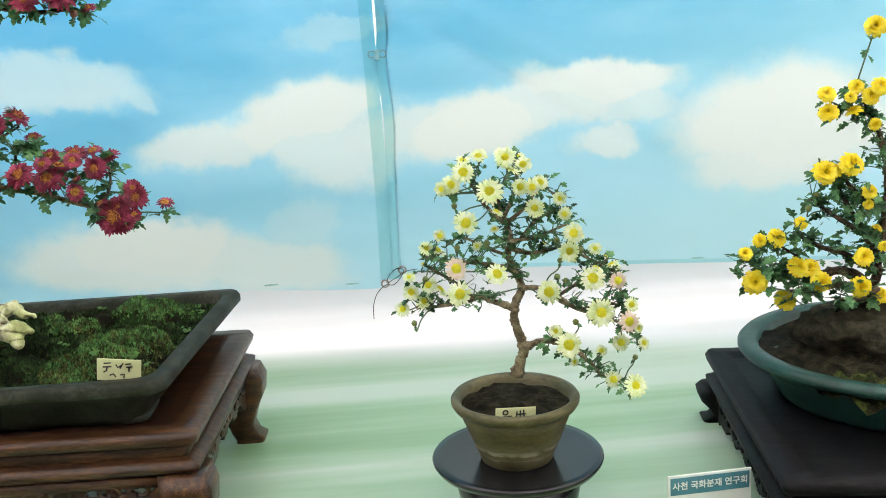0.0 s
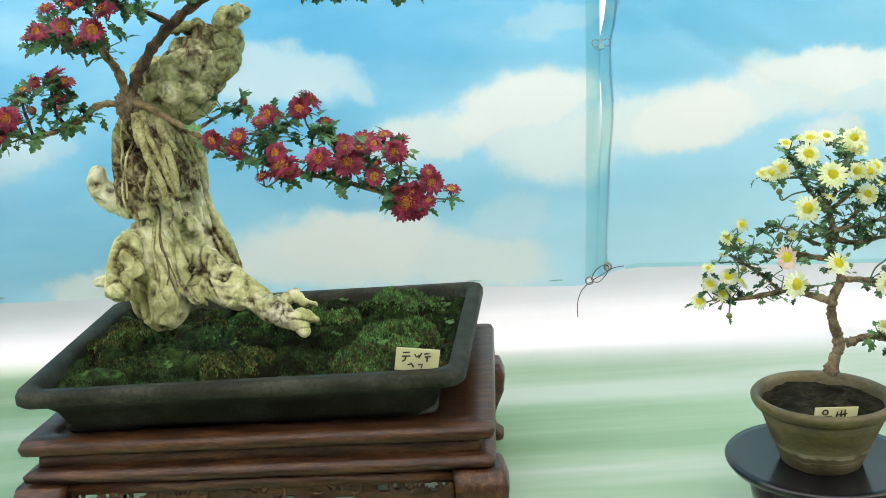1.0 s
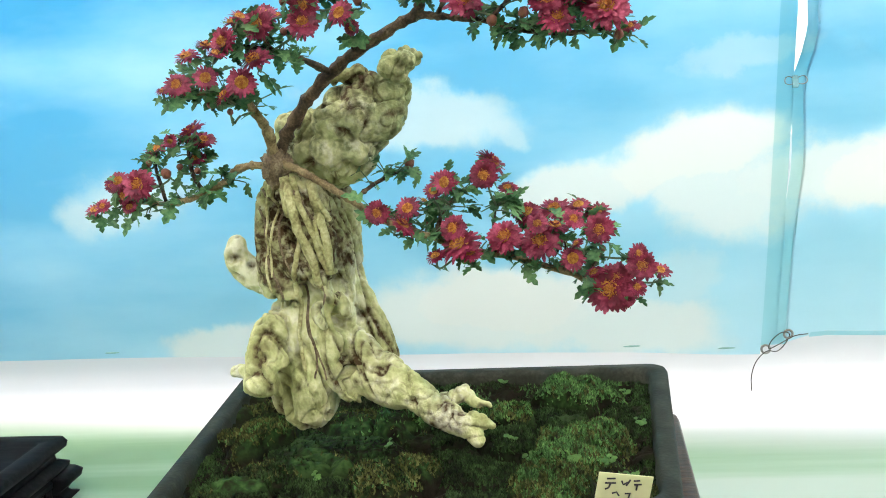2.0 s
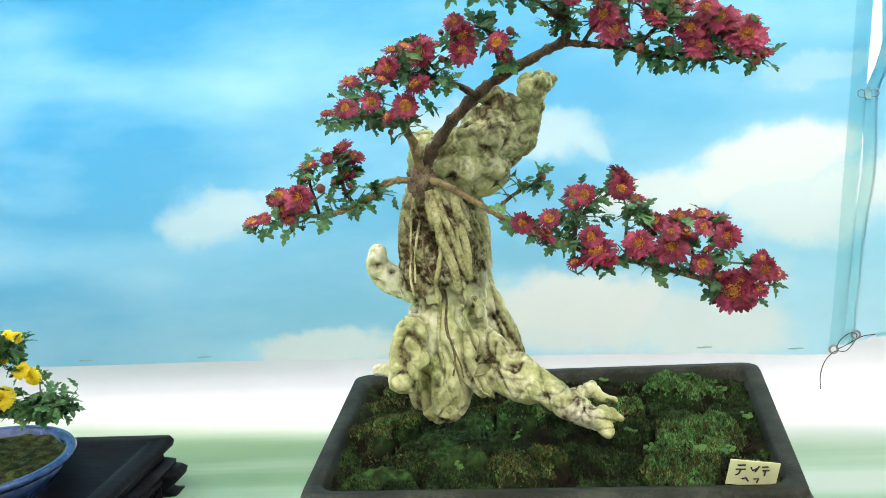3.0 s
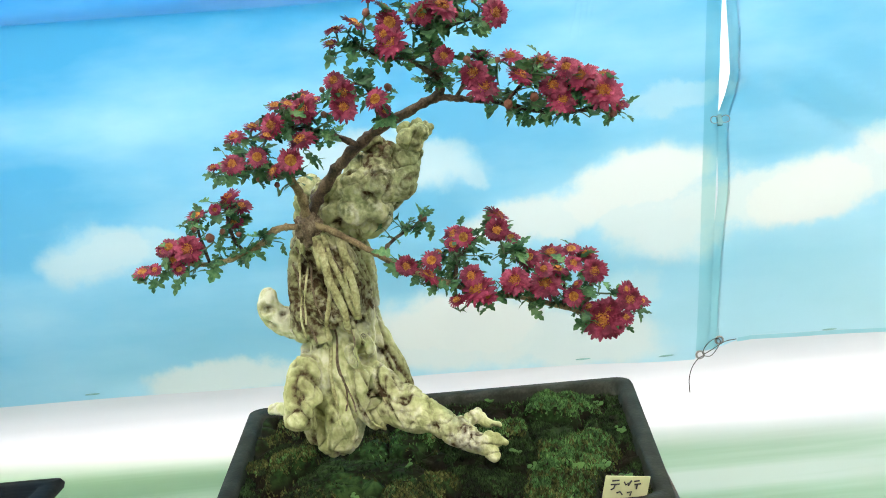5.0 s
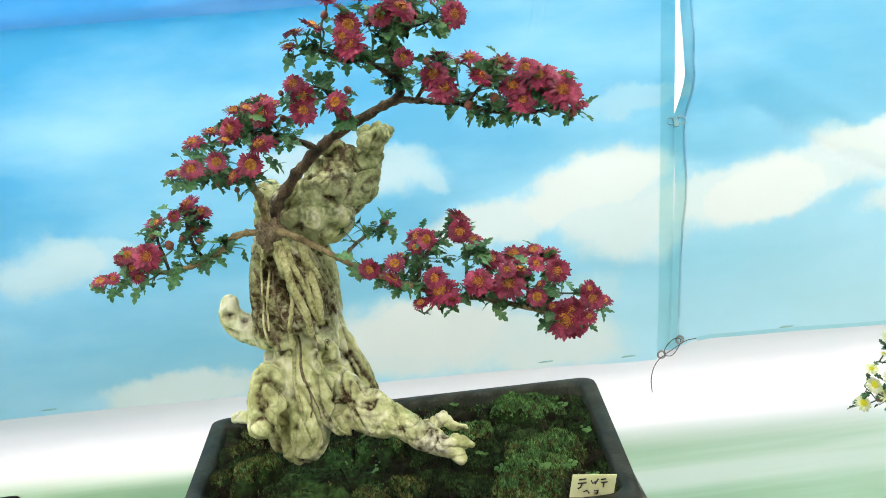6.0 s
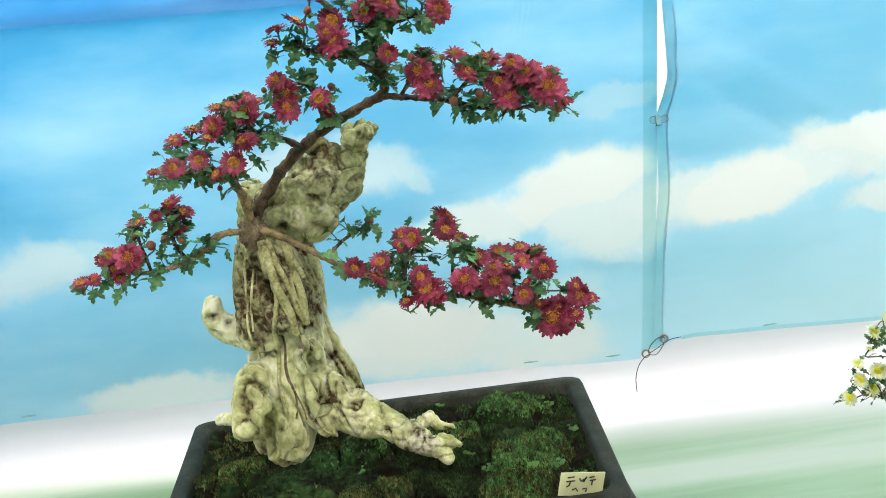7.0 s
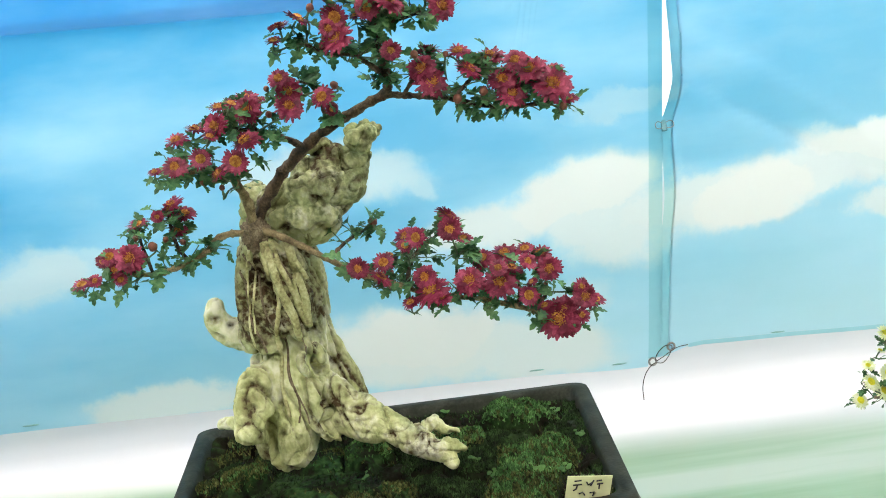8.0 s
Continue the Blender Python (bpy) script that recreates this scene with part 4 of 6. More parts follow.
def driftwood():
    bm = bmesh.new()

    def blob(x, y, z, r, sy=0.85):
        bmesh.ops.create_icosphere(bm, subdivisions=2, radius=1.0, matrix=Matrix.LocRotScale((x, y, z), None, (1.04 * r, 1.04 * r * sy, 1.04 * r)))

    for ctrl, k, sy in ((TRUNK, 5, 0.8), (STUB, 4, 1), (ROOT_RIGHT, 5, 0.9), (ROOT_FORK, 6, 1), (ROOT_SPUR, 6, 1), (FORK_SPUR, 6, 1), (ROOT_RIDGE, 6, 1), (ROOT_LEFT, 7, 0.9), (ROOT_MID, 7, 0.9), (ROOT_HIP, 7, 0.9), (ROOT_TOE, 6, 1), (ROOT_WEB, 6, 0.9), (ROOT_STRAND, 7, 1), (CORD_A, 9, 1), (CORD_B, 9, 1), (CORD_C, 9, 1), (CORD_D, 9, 1)):
        for p in spline(ctrl, k):
            blob(*p, sy)
    for x, y, z, r in BURLS:
        for k in (-0.8, -0.3, 0.3, 0.8):
            blob(x - 0.3 * k * r, y, z + k * r, r * (1 - 0.3 * abs(k)), 1)
    for x, y, z, r in CROWN_STONE + CROWN_KNOBS:
        blob(x, y, z, r, 1)
    me = bpy.data.meshes.new("driftwood")
    bm.to_mesh(me)
    bm.free()
    tmp = new("driftwood_raw", me)
    rm = tmp.modifiers.new("union", "REMESH")
    rm.mode, rm.voxel_size = "VOXEL", 0.0017
    sm = tmp.modifiers.new("soften", "SMOOTH")
    sm.factor, sm.iterations = 0.5, 5
    deps = bpy.context.evaluated_depsgraph_get()
    deps.update()
    out = bpy.data.meshes.new_from_object(tmp.evaluated_get(deps))
    bpy.data.objects.remove(tmp)
    bpy.data.meshes.remove(me)
    nv = len(out.vertices)
    co, no = np.empty(nv * 3), np.empty(nv * 3)
    out.vertices.foreach_get("co", co)
    out.vertices.foreach_get("normal", no)
    co, no = co.reshape(-1, 3), no.reshape(-1, 3)
    bark, lichen = np.zeros(nv), np.zeros(nv)
    for i in range(nv):
        x, y, z = co[i]
        trunk = max(0.0, min(1.0, (z - 0.20) / 0.06)) * max(0.0, min(1.0, (0.475 - z) / 0.02))
        warp = noise.noise_vector(Vector((x * 14, y * 14, z * 9)))
        wx, wy, wz = x + 0.014 * warp.x, y + 0.014 * warp.y, z + 0.018 * warp.z
        lean = wx + 0.42 * (z - 0.30)
        lump = noise.noise(Vector((x * 20, y * 20, z * 15)))
        knot = noise.noise(Vector((wx * 46, wy * 46, wz * 38 + 2)))
        fold = abs(noise.noise(Vector((wx * 30, wy * 30, wz * 26 + 5))))
        furrow = abs(noise.noise(Vector((lean * 30, wy * 22, wz * 5 + 4))))
        thread = abs(noise.noise(Vector((lean * 85, wy * 60, wz * 12 + 1))))
        fine = noise.noise(Vector((wx * 140, wy * 140, wz * 100)))
        crease = abs(noise.noise(Vector((wx * 24 + wz * 18, wy * 24, wz * 44 - wx * 20 + 8))))
        pit = max(0.0, noise.noise(Vector((wx * 58, wy * 58, wz * 58 + 7))) - 0.26)
        patch = noise.noise(Vector((wx * 15, wy * 15, wz * 8 + 11)))
        stone = max(0.0, min(1.0, (z - 0.470) / 0.02))
        lichen[i] = min(1.0, max(0.0, stone * (0.75 + 0.9 * knot) + 0.7 * max(0.0, lump - 0.1)))
        cut = 0.0
        if y < 1.37:
            for a, b in GROOVE_LINES:
                t = max(0.0, min(1.0, ((x - a[0]) * (b[0] - a[0]) + (z - a[1]) * (b[1] - a[1])) / ((b[0] - a[0]) ** 2 + (b[1] - a[1]) ** 2)))
                d2 = (x - a[0] - t * (b[0] - a[0])) ** 2 + (z - a[1] - t * (b[1] - a[1])) ** 2
                cut = max(cut, math.exp(-d2 / 0.0038 ** 2))
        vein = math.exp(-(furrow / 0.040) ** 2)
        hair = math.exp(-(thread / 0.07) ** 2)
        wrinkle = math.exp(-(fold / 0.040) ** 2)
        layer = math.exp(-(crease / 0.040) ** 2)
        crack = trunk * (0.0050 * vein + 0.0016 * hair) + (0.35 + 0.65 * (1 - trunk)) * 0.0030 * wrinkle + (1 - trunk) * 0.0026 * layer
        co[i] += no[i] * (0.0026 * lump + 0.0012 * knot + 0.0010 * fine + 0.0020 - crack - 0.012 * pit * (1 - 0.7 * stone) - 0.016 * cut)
        # bark patches; the crack and pit terms paint crevice shade into the colour
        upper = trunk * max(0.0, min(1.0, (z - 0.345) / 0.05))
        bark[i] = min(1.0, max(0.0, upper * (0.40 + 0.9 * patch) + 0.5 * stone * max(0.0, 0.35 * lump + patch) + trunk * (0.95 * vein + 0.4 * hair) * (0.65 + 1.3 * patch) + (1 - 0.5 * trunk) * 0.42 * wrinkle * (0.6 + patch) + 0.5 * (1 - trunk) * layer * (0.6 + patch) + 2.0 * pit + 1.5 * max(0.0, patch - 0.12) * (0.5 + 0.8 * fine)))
    out.vertices.foreach_set("co", co.ravel())
    out.update()
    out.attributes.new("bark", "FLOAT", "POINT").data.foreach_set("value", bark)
    out.attributes.new("lichen", "FLOAT", "POINT").data.foreach_set("value", lichen)
    out.materials.clear()
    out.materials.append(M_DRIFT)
    out.name = "driftwood"
    ob = finish(new("driftwood", out))
    return tagged(ob, "pale weathered driftwood trunk with spreading roots, set in moss", "driftwood")


DRIFT = driftwood()


def on_wood(x, z, far=1.0):
    hit, place, normal, _ = DRIFT.ray_cast(Vector((x, far, z)), Vector((0, 1, 0)))
    return place if hit else None


# ---- leaves, flowers ----
HALF_LEAF = [(0.0, 0.02), (0.16, 0.07), (0.24, 0.27), (0.36, 0.33), (0.42, 0.15), (0.54, 0.31), (0.68, 0.30), (0.71, 0.13), (0.86, 0.15), (1.0, 0.01)]


def leaf(verts, faces, m, size, rng):
    b = len(verts)
    curl, fold, wide = rng.uniform(0.05, 0.45), rng.uniform(0.1, 0.45), rng.uniform(0.8, 1.25)
    for u, w in HALF_LEAF:
        z = -curl * u * u
        for s in (-1, 0, 1):
            verts.append(tuple(m @ Vector((u * size, s * w * wide * size, (z + abs(s) * w * fold) * size))))
    for i in range(len(HALF_LEAF) - 1):
        o = b + 3 * i
        faces.append((o, o + 1, o + 4, o + 3))
        faces.append((o + 1, o + 2, o + 5, o + 4))


def aim(place, axis, size=1.0, spin=0.0):
    return Matrix.LocRotScale(place, Vector(axis).to_track_quat("Z", "Y") @ Euler((0, 0, spin)).to_quaternion(), (size, size, size))


def petals_mesh(name, layers, material, seed):
    """Unit-radius head of petals. A layer: count, inner radius, outer radius, rise in degrees, width."""
    rng = random.Random(seed)
    verts, faces = [], []
    for n, r0, r1, rise, width in layers:
        for k in range(n):
            a = 2 * math.pi * (k + rng.uniform(-0.3, 0.3)) / n
            ln = (r1 - r0) * rng.uniform(0.82, 1.08)
            el = radians(rise + rng.uniform(-9, 9))
            droop = rng.uniform(0.05, 0.35)
            b = len(verts)
            for t, w in ((0.0, 0.45), (0.45, 1.0), (0.82, 0.95), (1.0, 0.4)):
                rr = r0 + ln * t * math.cos(el)
                z = ln * t * math.sin(el) - droop * ln * t * t + 0.05
                hw = width * w / 2
                for s in (-1, 1):
                    verts.append((rr * math.cos(a) - s * hw * math.sin(a), rr * math.sin(a) + s * hw * math.cos(a), z + (0.03 if s > 0 else -0.01)))
            for i in range(3):
                o = b + 2 * i
                faces.append((o, o + 1, o + 3, o + 2))
    me = bpy.data.meshes.new(name)
    me.from_pydata(verts, [], faces)
    me.materials.append(material)
    for p in me.polygons:
        p.use_smooth = True
    return me


def centre_mesh(name, r, h, material, seed):
    rng = random.Random(seed)
    verts, faces = [], []
    for k in range(46):
        f = (k + 0.5) / 46
        rr, a = r * math.sqrt(f), k * 2.39996
        z = h * (1 - 0.8 * f) + 0.06
        s = r * 0.17
        b = len(verts)
        x, y = rr * math.cos(a), rr * math.sin(a)
        verts += [(x - s, y - s, z - s), (x + s, y - s, z - s), (x + s, y + s, z - s), (x - s, y + s, z - s), (x, y, z + s * rng.uniform(0.8, 1.6))]
        faces += [(b, b + 1, b + 4), (b + 1, b + 2, b + 4), (b + 2, b + 3, b + 4), (b + 3, b, b + 4)]
    verts += [(r * math.cos(2 * math.pi * k / 16), r * math.sin(2 * math.pi * k / 16), 0.03) for k in range(16)] + [(0, 0, h)]
    c = len(verts) - 1
    faces += [(c - 16 + k, c - 16 + (k + 1) % 16, c) for k in range(16)]
    me = bpy.data.meshes.new(name)
    me.from_pydata(verts, [], faces)
    me.materials.append(material)
    return me


RED_HEADS = [petals_mesh("flower", [(26, 0.20, 1.0, 2, 0.20), (24, 0.20, 0.94, 16, 0.19), (20, 0.18, 0.82, 32, 0.17), (16, 0.14, 0.6, 48, 0.15)], M_RED, s) for s in (1, 2)]
RED_HEADS += [petals_mesh("flower", [(24, 0.22, 1.0, 6, 0.20), (20, 0.22, 0.88, 24, 0.18)], M_RED, 3)]
RED_DOUBLE = petals_mesh("flower", [(26, 0.20, 1.0, -8, 0.20), (26, 0.20, 0.97, 8, 0.20), (22, 0.16, 0.86, 26, 0.18), (20, 0.12, 0.72, 44, 0.16), (14, 0.06, 0.5, 62, 0.14)], M_RED, 4)
RED_CENTRE = centre_mesh("flower_centre", 0.42, 0.28, M_GOLD, 5)
WHITE_HEADS = [petals_mesh("flower", [(22, 0.22, 1.0, 2, 0.19), (20, 0.22, 0.92, 14, 0.17)], M_WHITE, s) for s in (6, 7)]
WHITE_HEADS += [petals_mesh("flower", [(22, 0.22, 1.0, 12, 0.18), (20, 0.22, 0.95, 26, 0.17), (18, 0.2, 0.75, 42, 0.15)], M_WHITE, 8)]
PINK_HEAD = petals_mesh("flower", [(22, 0.22, 1.0, 2, 0.19), (20, 0.22, 0.92, 14, 0.17)], M_PINK, 9)
WHITE_CENTRE = centre_mesh("flower_centre", 0.40, 0.20, M_LEMON, 10)
YELLOW_HEADS = [petals_mesh("flower", [(20, 0.2, 1.0, -14, 0.30), (20, 0.2, 0.96, 6, 0.30), (18, 0.16, 0.86, 26, 0.28), (16, 0.12, 0.72, 46, 0.26), (12, 0.05, 0.55, 66, 0.24), (8, 0.0, 0.4, 82, 0.2)], M_YELLOW, s) for s in (11, 12)]


def bud_mesh(name, material):
    bm = bmesh.new()
    bmesh.ops.create_icosphere(bm, subdivisions=2, radius=1.0)
    for v in bm.verts:
        v.co.z *= 1.15
        v.co.xy = v.co.xy * (1 + 0.10 * math.cos(7 * math.atan2(v.co.y, v.co.x)))
    me = bpy.data.meshes.new(name)
    bm.to_mesh(me)
    bm.free()
    me.materials.append(material)
    for p in me.polygons:
        p.use_smooth = True
    return me


BUD_RED, BUD_GREEN = bud_mesh("flower_bud", M_BUD_RED), bud_mesh("flower_bud", M_BUD_GREEN)


def crooked(p, j, rng):
    """Small kinks and swellings along a limb."""
    k = min(0.0022, 0.35 * p[3]) * (1 if j else 0)
    q = noise.noise_vector(Vector((p[0] * 60, p[1] * 60, p[2] * 60)))
    return (p[0] + k * q.x, p[1] + k * q.y, p[2] + k * q.z, p[3] * (1.25 if rng.random() < 0.12 else 1.0))


def plant(name, label, limbs, heads, buds, bark, bud_me, seed, leaf_size, per_flower, per_metre, upward=0.5, spread=0.03, bare=0.35, scale=1.0, grow=1.32, pale=()):
    """limbs: control rows; heads: (rows, meshes, centre or None). Every head gets a stem from the nearest limb, and leaves grow on both."""
    rng = random.Random(seed)
    root = thing(name, pose(*limbs[0][0][:3]), label, "bonsai plant")
    inv = root.matrix_basis.inverted()
    paths = [[crooked(p, j, rng) for j, p in enumerate(spline(c, 8))] for c in limbs]

    def child(ob):
        ob.parent = root
        ob.matrix_parent_inverse = inv
        return ob

    for i, path in enumerate(paths):
        v, f = [], []
        tube(v, f, path, 10, 0.30, rng)
        child(from_lists("branch", v, f, M_BARK_PALE if i in pale else bark))
    nodes = [(Vector(p[:3]), i, j / len(path)) for i, path in enumerate(paths) for j, p in enumerate(path) if i > 0 or j > len(path) * 0.4]
    sv, sf, lv, lf = [], [], [], []

    def stem_to(place, axis, r):
        base = min(nodes, key=lambda q: (q[0] - place).length + (0.02 if q[0].z > place.z else 0) + 0.02 * rng.random())[0]
        mid = base.lerp(place, 0.55) + Vector((rng.uniform(-0.004, 0.004), rng.uniform(-0.004, 0.004), -0.004))
        end = place - axis * r * 0.15
        near = end - axis * min(0.012, (place - base).length * 0.3)
        pts = spline([tuple(base), tuple(mid), tuple(near), tuple(end)], 4)
        tube(sv, sf, [(*p, 0.0011 * scale) for p in pts], 5)
        return [Vector(p) for p in pts]

    def sprout(at, away, size, foot=None):
        if foot is not None and (at - foot).length > 0.003:
            tube(sv, sf, [(*foot, 0.0008), (*(foot.lerp(at, 0.5) + Vector((0, 0, 0.001))), 0.0007), (*at, 0.0006)], 4)
        d = (away + Vector((rng.uniform(-1, 1), rng.uniform(-1, 1), rng.uniform(-0.7, 0.75)))).normalized()
        q = d.to_track_quat("X", "Z") @ Euler((rng.uniform(-0.9, 0.9), 0, 0)).to_quaternion()
        leaf(lv, lf, Matrix.LocRotScale(at, q, None), size, rng)

    for rows, meshes, centre, *more in heads:
        lift = more[0] if more else upward
        for x, y, z, r in rows:
            place = Vector((x, y + rng.uniform(-0.008, 0.008), z))
            axis = Vector((rng.uniform(-0.4, 0.4), -1 + 0.25 * rng.random(), lift + rng.uniform(-0.35, 0.45))).normalized()
            if rng.random() < 0.14:
                axis = Vector((rng.uniform(-0.9, 0.9), rng.uniform(-0.5, 0.1), 0.9)).normalized()
            r *= grow
            pts = stem_to(place, axis, r)
            big = r > 0.015 and len(meshes) > 3
            ob = child(new("flower", meshes[-1] if big else rng.choice(meshes[:3])))
            ob.matrix_world = aim(place, axis, r, rng.uniform(0, 6.28))
            ob.matrix_basis = aim(place, axis, r, rng.uniform(0, 6.28))
            if centre:
                c = new("flower_centre", centre)
                c.parent = ob
            for _ in range(per_flower):
                at = pts[rng.randrange(2, len(pts) - 1)]
                sprout(at + Vector((rng.uniform(-1, 1), rng.uniform(-0.2, 1), rng.uniform(-1, 0.3))) * spread * 0.3, Vector((0, -0.1, 0)), leaf_size * rng.uniform(0.6, 1.2), at)
    for x, y, z, r in buds:
        place = Vector((x, y, z))
        axis = Vector((rng.uniform(-0.4, 0.4), -0.3, 0.8)).normalized()
        stem_to(place, axis, r)
        ob = child(new("flower_bud", bud_me))
        ob.matrix_basis = aim(place, axis, r)
        sprout(place - axis * r, -axis, leaf_size * 0.6)
    for i, path in enumerate(paths):
        length = sum((Vector(a[:3]) - Vector(b[:3])).length for a, b in zip(path, path[1:]))
        for _ in range(int(length * per_metre)):
            t = bare + (1 - bare) * rng.random() if i else 0.6 + 0.4 * rng.random()
            p = path[min(len(path) - 1, int(t * len(path)))]
            at = Vector(p[:3]) + Vector((rng.uniform(-1, 1), rng.uniform(-1, 1), rng.uniform(-0.5, 1))) * spread * rng.random()
            sprout(at, Vector((0, -0.2, 0.1)), leaf_size * rng.uniform(0.55, 1.2), Vector(p[:3]))
    child(tagged(from_lists("flower_stalk", sv, sf, M_STEM, None, "thin green flower stems"), kind="stuff"))
    child(tagged(from_lists("foliage", lv, lf, M_LEAF, None, "small lobed dark green leaves"), kind="stuff"))
    return root


# limbs and flower heads: x, y, z, radius
RED_LEFT_LOW = [(-0.938, 1.275, 0.456, 0.0066), (-0.928, 1.275, 0.476, 0.0066), (-0.919, 1.275, 0.48, 0.0092), (-0.916, 1.275, 0.465, 0.0085), (-0.898, 1.275, 0.476, 0.0137), (-0.912, 1.275, 0.453, 0.0066), (-0.865, 1.275, 0.516, 0.0058)]
BUD_LEFT_LOW = [(-0.877, 1.29, 0.483, 0.0052), (-0.862, 1.29, 0.489, 0.0033), (-0.844, 1.29, 0.484, 0.0033), (-0.894, 1.29, 0.494, 0.0033)]
RED_LEFT_MID = [(-0.824, 1.215, 0.569, 0.0108), (-0.799, 1.215, 0.574, 0.0096), (-0.783, 1.215, 0.557, 0.0096), (-0.764, 1.215, 0.568, 0.0113), (-0.751, 1.215, 0.587, 0.013), (-0.78, 1.215, 0.606, 0.0107), (-0.786, 1.215, 0.595, 0.0077), (-0.746, 1.215, 0.618, 0.013), (-0.71, 1.215, 0.645, 0.0094), (-0.703, 1.215, 0.632, 0.0118), (-0.703, 1.215, 0.616, 0.0124), (-0.669, 1.215, 0.622, 0.0106), (-0.661, 1.215, 0.609, 0.0059), (-0.76, 1.215, 0.625, 0.0083)]
BUD_LEFT_MID = [(-0.802, 1.23, 0.55, 0.0036), (-0.725, 1.23, 0.637, 0.003), (-0.726, 1.23, 0.611, 0.0036), (-0.656, 1.23, 0.633, 0.0042), (-0.784, 1.23, 0.542, 0.003)]
RED_TOP = [(-0.683, 1.18, 0.698, 0.0114), (-0.647, 1.18, 0.696, 0.0114), (-0.648, 1.18, 0.676, 0.0142), (-0.654, 1.18, 0.685, 0.008), (-0.614, 1.18, 0.702, 0.0102), (-0.594, 1.18, 0.705, 0.0142), (-0.542, 1.18, 0.695, 0.012), (-0.596, 1.18, 0.659, 0.0085), (-0.651, 1.18, 0.71, 0.0097), (-0.604, 1.18, 0.722, 0.0097), (-0.562, 1.18, 0.718, 0.0103)]
BUD_TOP = [(-0.669, 1.19, 0.708, 0.004), (-0.662, 1.19, 0.669, 0.0029), (-0.58, 1.19, 0.698, 0.0029)]
RED_RIGHT_UP = [(-0.567, 1.188, 0.639, 0.0126), (-0.559, 1.188, 0.625, 0.0143), (-0.522, 1.188, 0.632, 0.0126), (-0.488, 1.188, 0.619, 0.0127), (-0.48, 1.188, 0.604, 0.0127), (-0.46, 1.188, 0.626, 0.0128), (-0.455, 1.188, 0.619, 0.0104), (-0.439, 1.188, 0.609, 0.0163), (-0.475, 1.188, 0.636, 0.0104)]
BUD_RIGHT_UP = [(-0.573, 1.19, 0.653, 0.004), (-0.508, 1.19, 0.61, 0.0046), (-0.429, 1.19, 0.586, 0.0041), (-0.535, 1.19, 0.605, 0.0046), (-0.542, 1.19, 0.65, 0.0029)]
RED_RIGHT_LOW = [(-0.656, 1.25, 0.438, 0.0099), (-0.634, 1.25, 0.424, 0.0124), (-0.628, 1.25, 0.439, 0.0099), (-0.603, 1.25, 0.454, 0.0074), (-0.59, 1.25, 0.463, 0.0099), (-0.553, 1.25, 0.468, 0.0111), (-0.585, 1.25, 0.418, 0.0112), (-0.58, 1.25, 0.402, 0.0169), (-0.57, 1.25, 0.393, 0.01), (-0.604, 1.25, 0.391, 0.0088), (-0.537, 1.25, 0.407, 0.0144), (-0.503, 1.25, 0.401, 0.0157), (-0.505, 1.25, 0.419, 0.0088), (-0.489, 1.25, 0.414, 0.0113), (-0.471, 1.25, 0.421, 0.0088), (-0.447, 1.25, 0.41, 0.012), (-0.473, 1.25, 0.383, 0.0101), (-0.469, 1.25, 0.398, 0.0057)]
RED_RIGHT_TIP = [(-0.452, 1.275, 0.363, 0.0085), (-0.438, 1.275, 0.346, 0.0197), (-0.43, 1.275, 0.356, 0.0131), (-0.407, 1.275, 0.37, 0.0124), (-0.41, 1.275, 0.381, 0.0091), (-0.412, 1.275, 0.348, 0.0079), (-0.424, 1.275, 0.337, 0.0092)]
BUD_RIGHT_LOW = [(-0.634, 1.335, 0.475, 0.0053), (-0.439, 1.335, 0.375, 0.0034), (-0.62, 1.335, 0.413, 0.0034)]
RED_LEFT_LOW_UP = [(-0.963, 1.31, 0.448, 0.0096), (-0.896, 1.31, 0.506, 0.0107), (-0.856, 1.31, 0.522, 0.0139), (-0.841, 1.31, 0.513, 0.0106), (-0.851, 1.31, 0.495, 0.0086)]
RED_LEFT_MID_UP = [(-0.853, 1.25, 0.565, 0.0062), (-0.825, 1.25, 0.595, 0.0105), (-0.805, 1.25, 0.604, 0.0093), (-0.794, 1.25, 0.609, 0.0068), (-0.779, 1.25, 0.624, 0.0092), (-0.749, 1.25, 0.629, 0.0116), (-0.736, 1.25, 0.627, 0.0061)]
RED_TOP_UP = [(-0.701, 1.2, 0.693, 0.0099), (-0.709, 1.2, 0.681, 0.0076), (-0.626, 1.2, 0.697, 0.0064), (-0.632, 1.2, 0.723, 0.0087), (-0.575, 1.2, 0.723, 0.0105), (-0.666, 1.2, 0.724, 0.0087)]
RED_RIGHT_UP_TOP = [(-0.556, 1.215, 0.656, 0.0118), (-0.527, 1.215, 0.652, 0.0106), (-0.51, 1.215, 0.645, 0.0083), (-0.494, 1.215, 0.644, 0.013), (-0.464, 1.215, 0.638, 0.0107), (-0.445, 1.215, 0.631, 0.0078), (-0.431, 1.215, 0.623, 0.0108), (-0.418, 1.215, 0.592, 0.0078), (-0.423, 1.215, 0.614, 0.0072)]
RED_RIGHT_LOW_UP = [(-0.619, 1.31, 0.437, 0.0072), (-0.598, 1.31, 0.457, 0.0131), (-0.548, 1.31, 0.474, 0.0144), (-0.533, 1.31, 0.446, 0.0092), (-0.515, 1.31, 0.421, 0.0132), (-0.487, 1.31, 0.422, 0.0145), (-0.463, 1.31, 0.425, 0.0099), (-0.445, 1.31, 0.417, 0.0113)]
RED_RIGHT_TIP_UP = [(-0.384, 1.31, 0.353, 0.0095)]
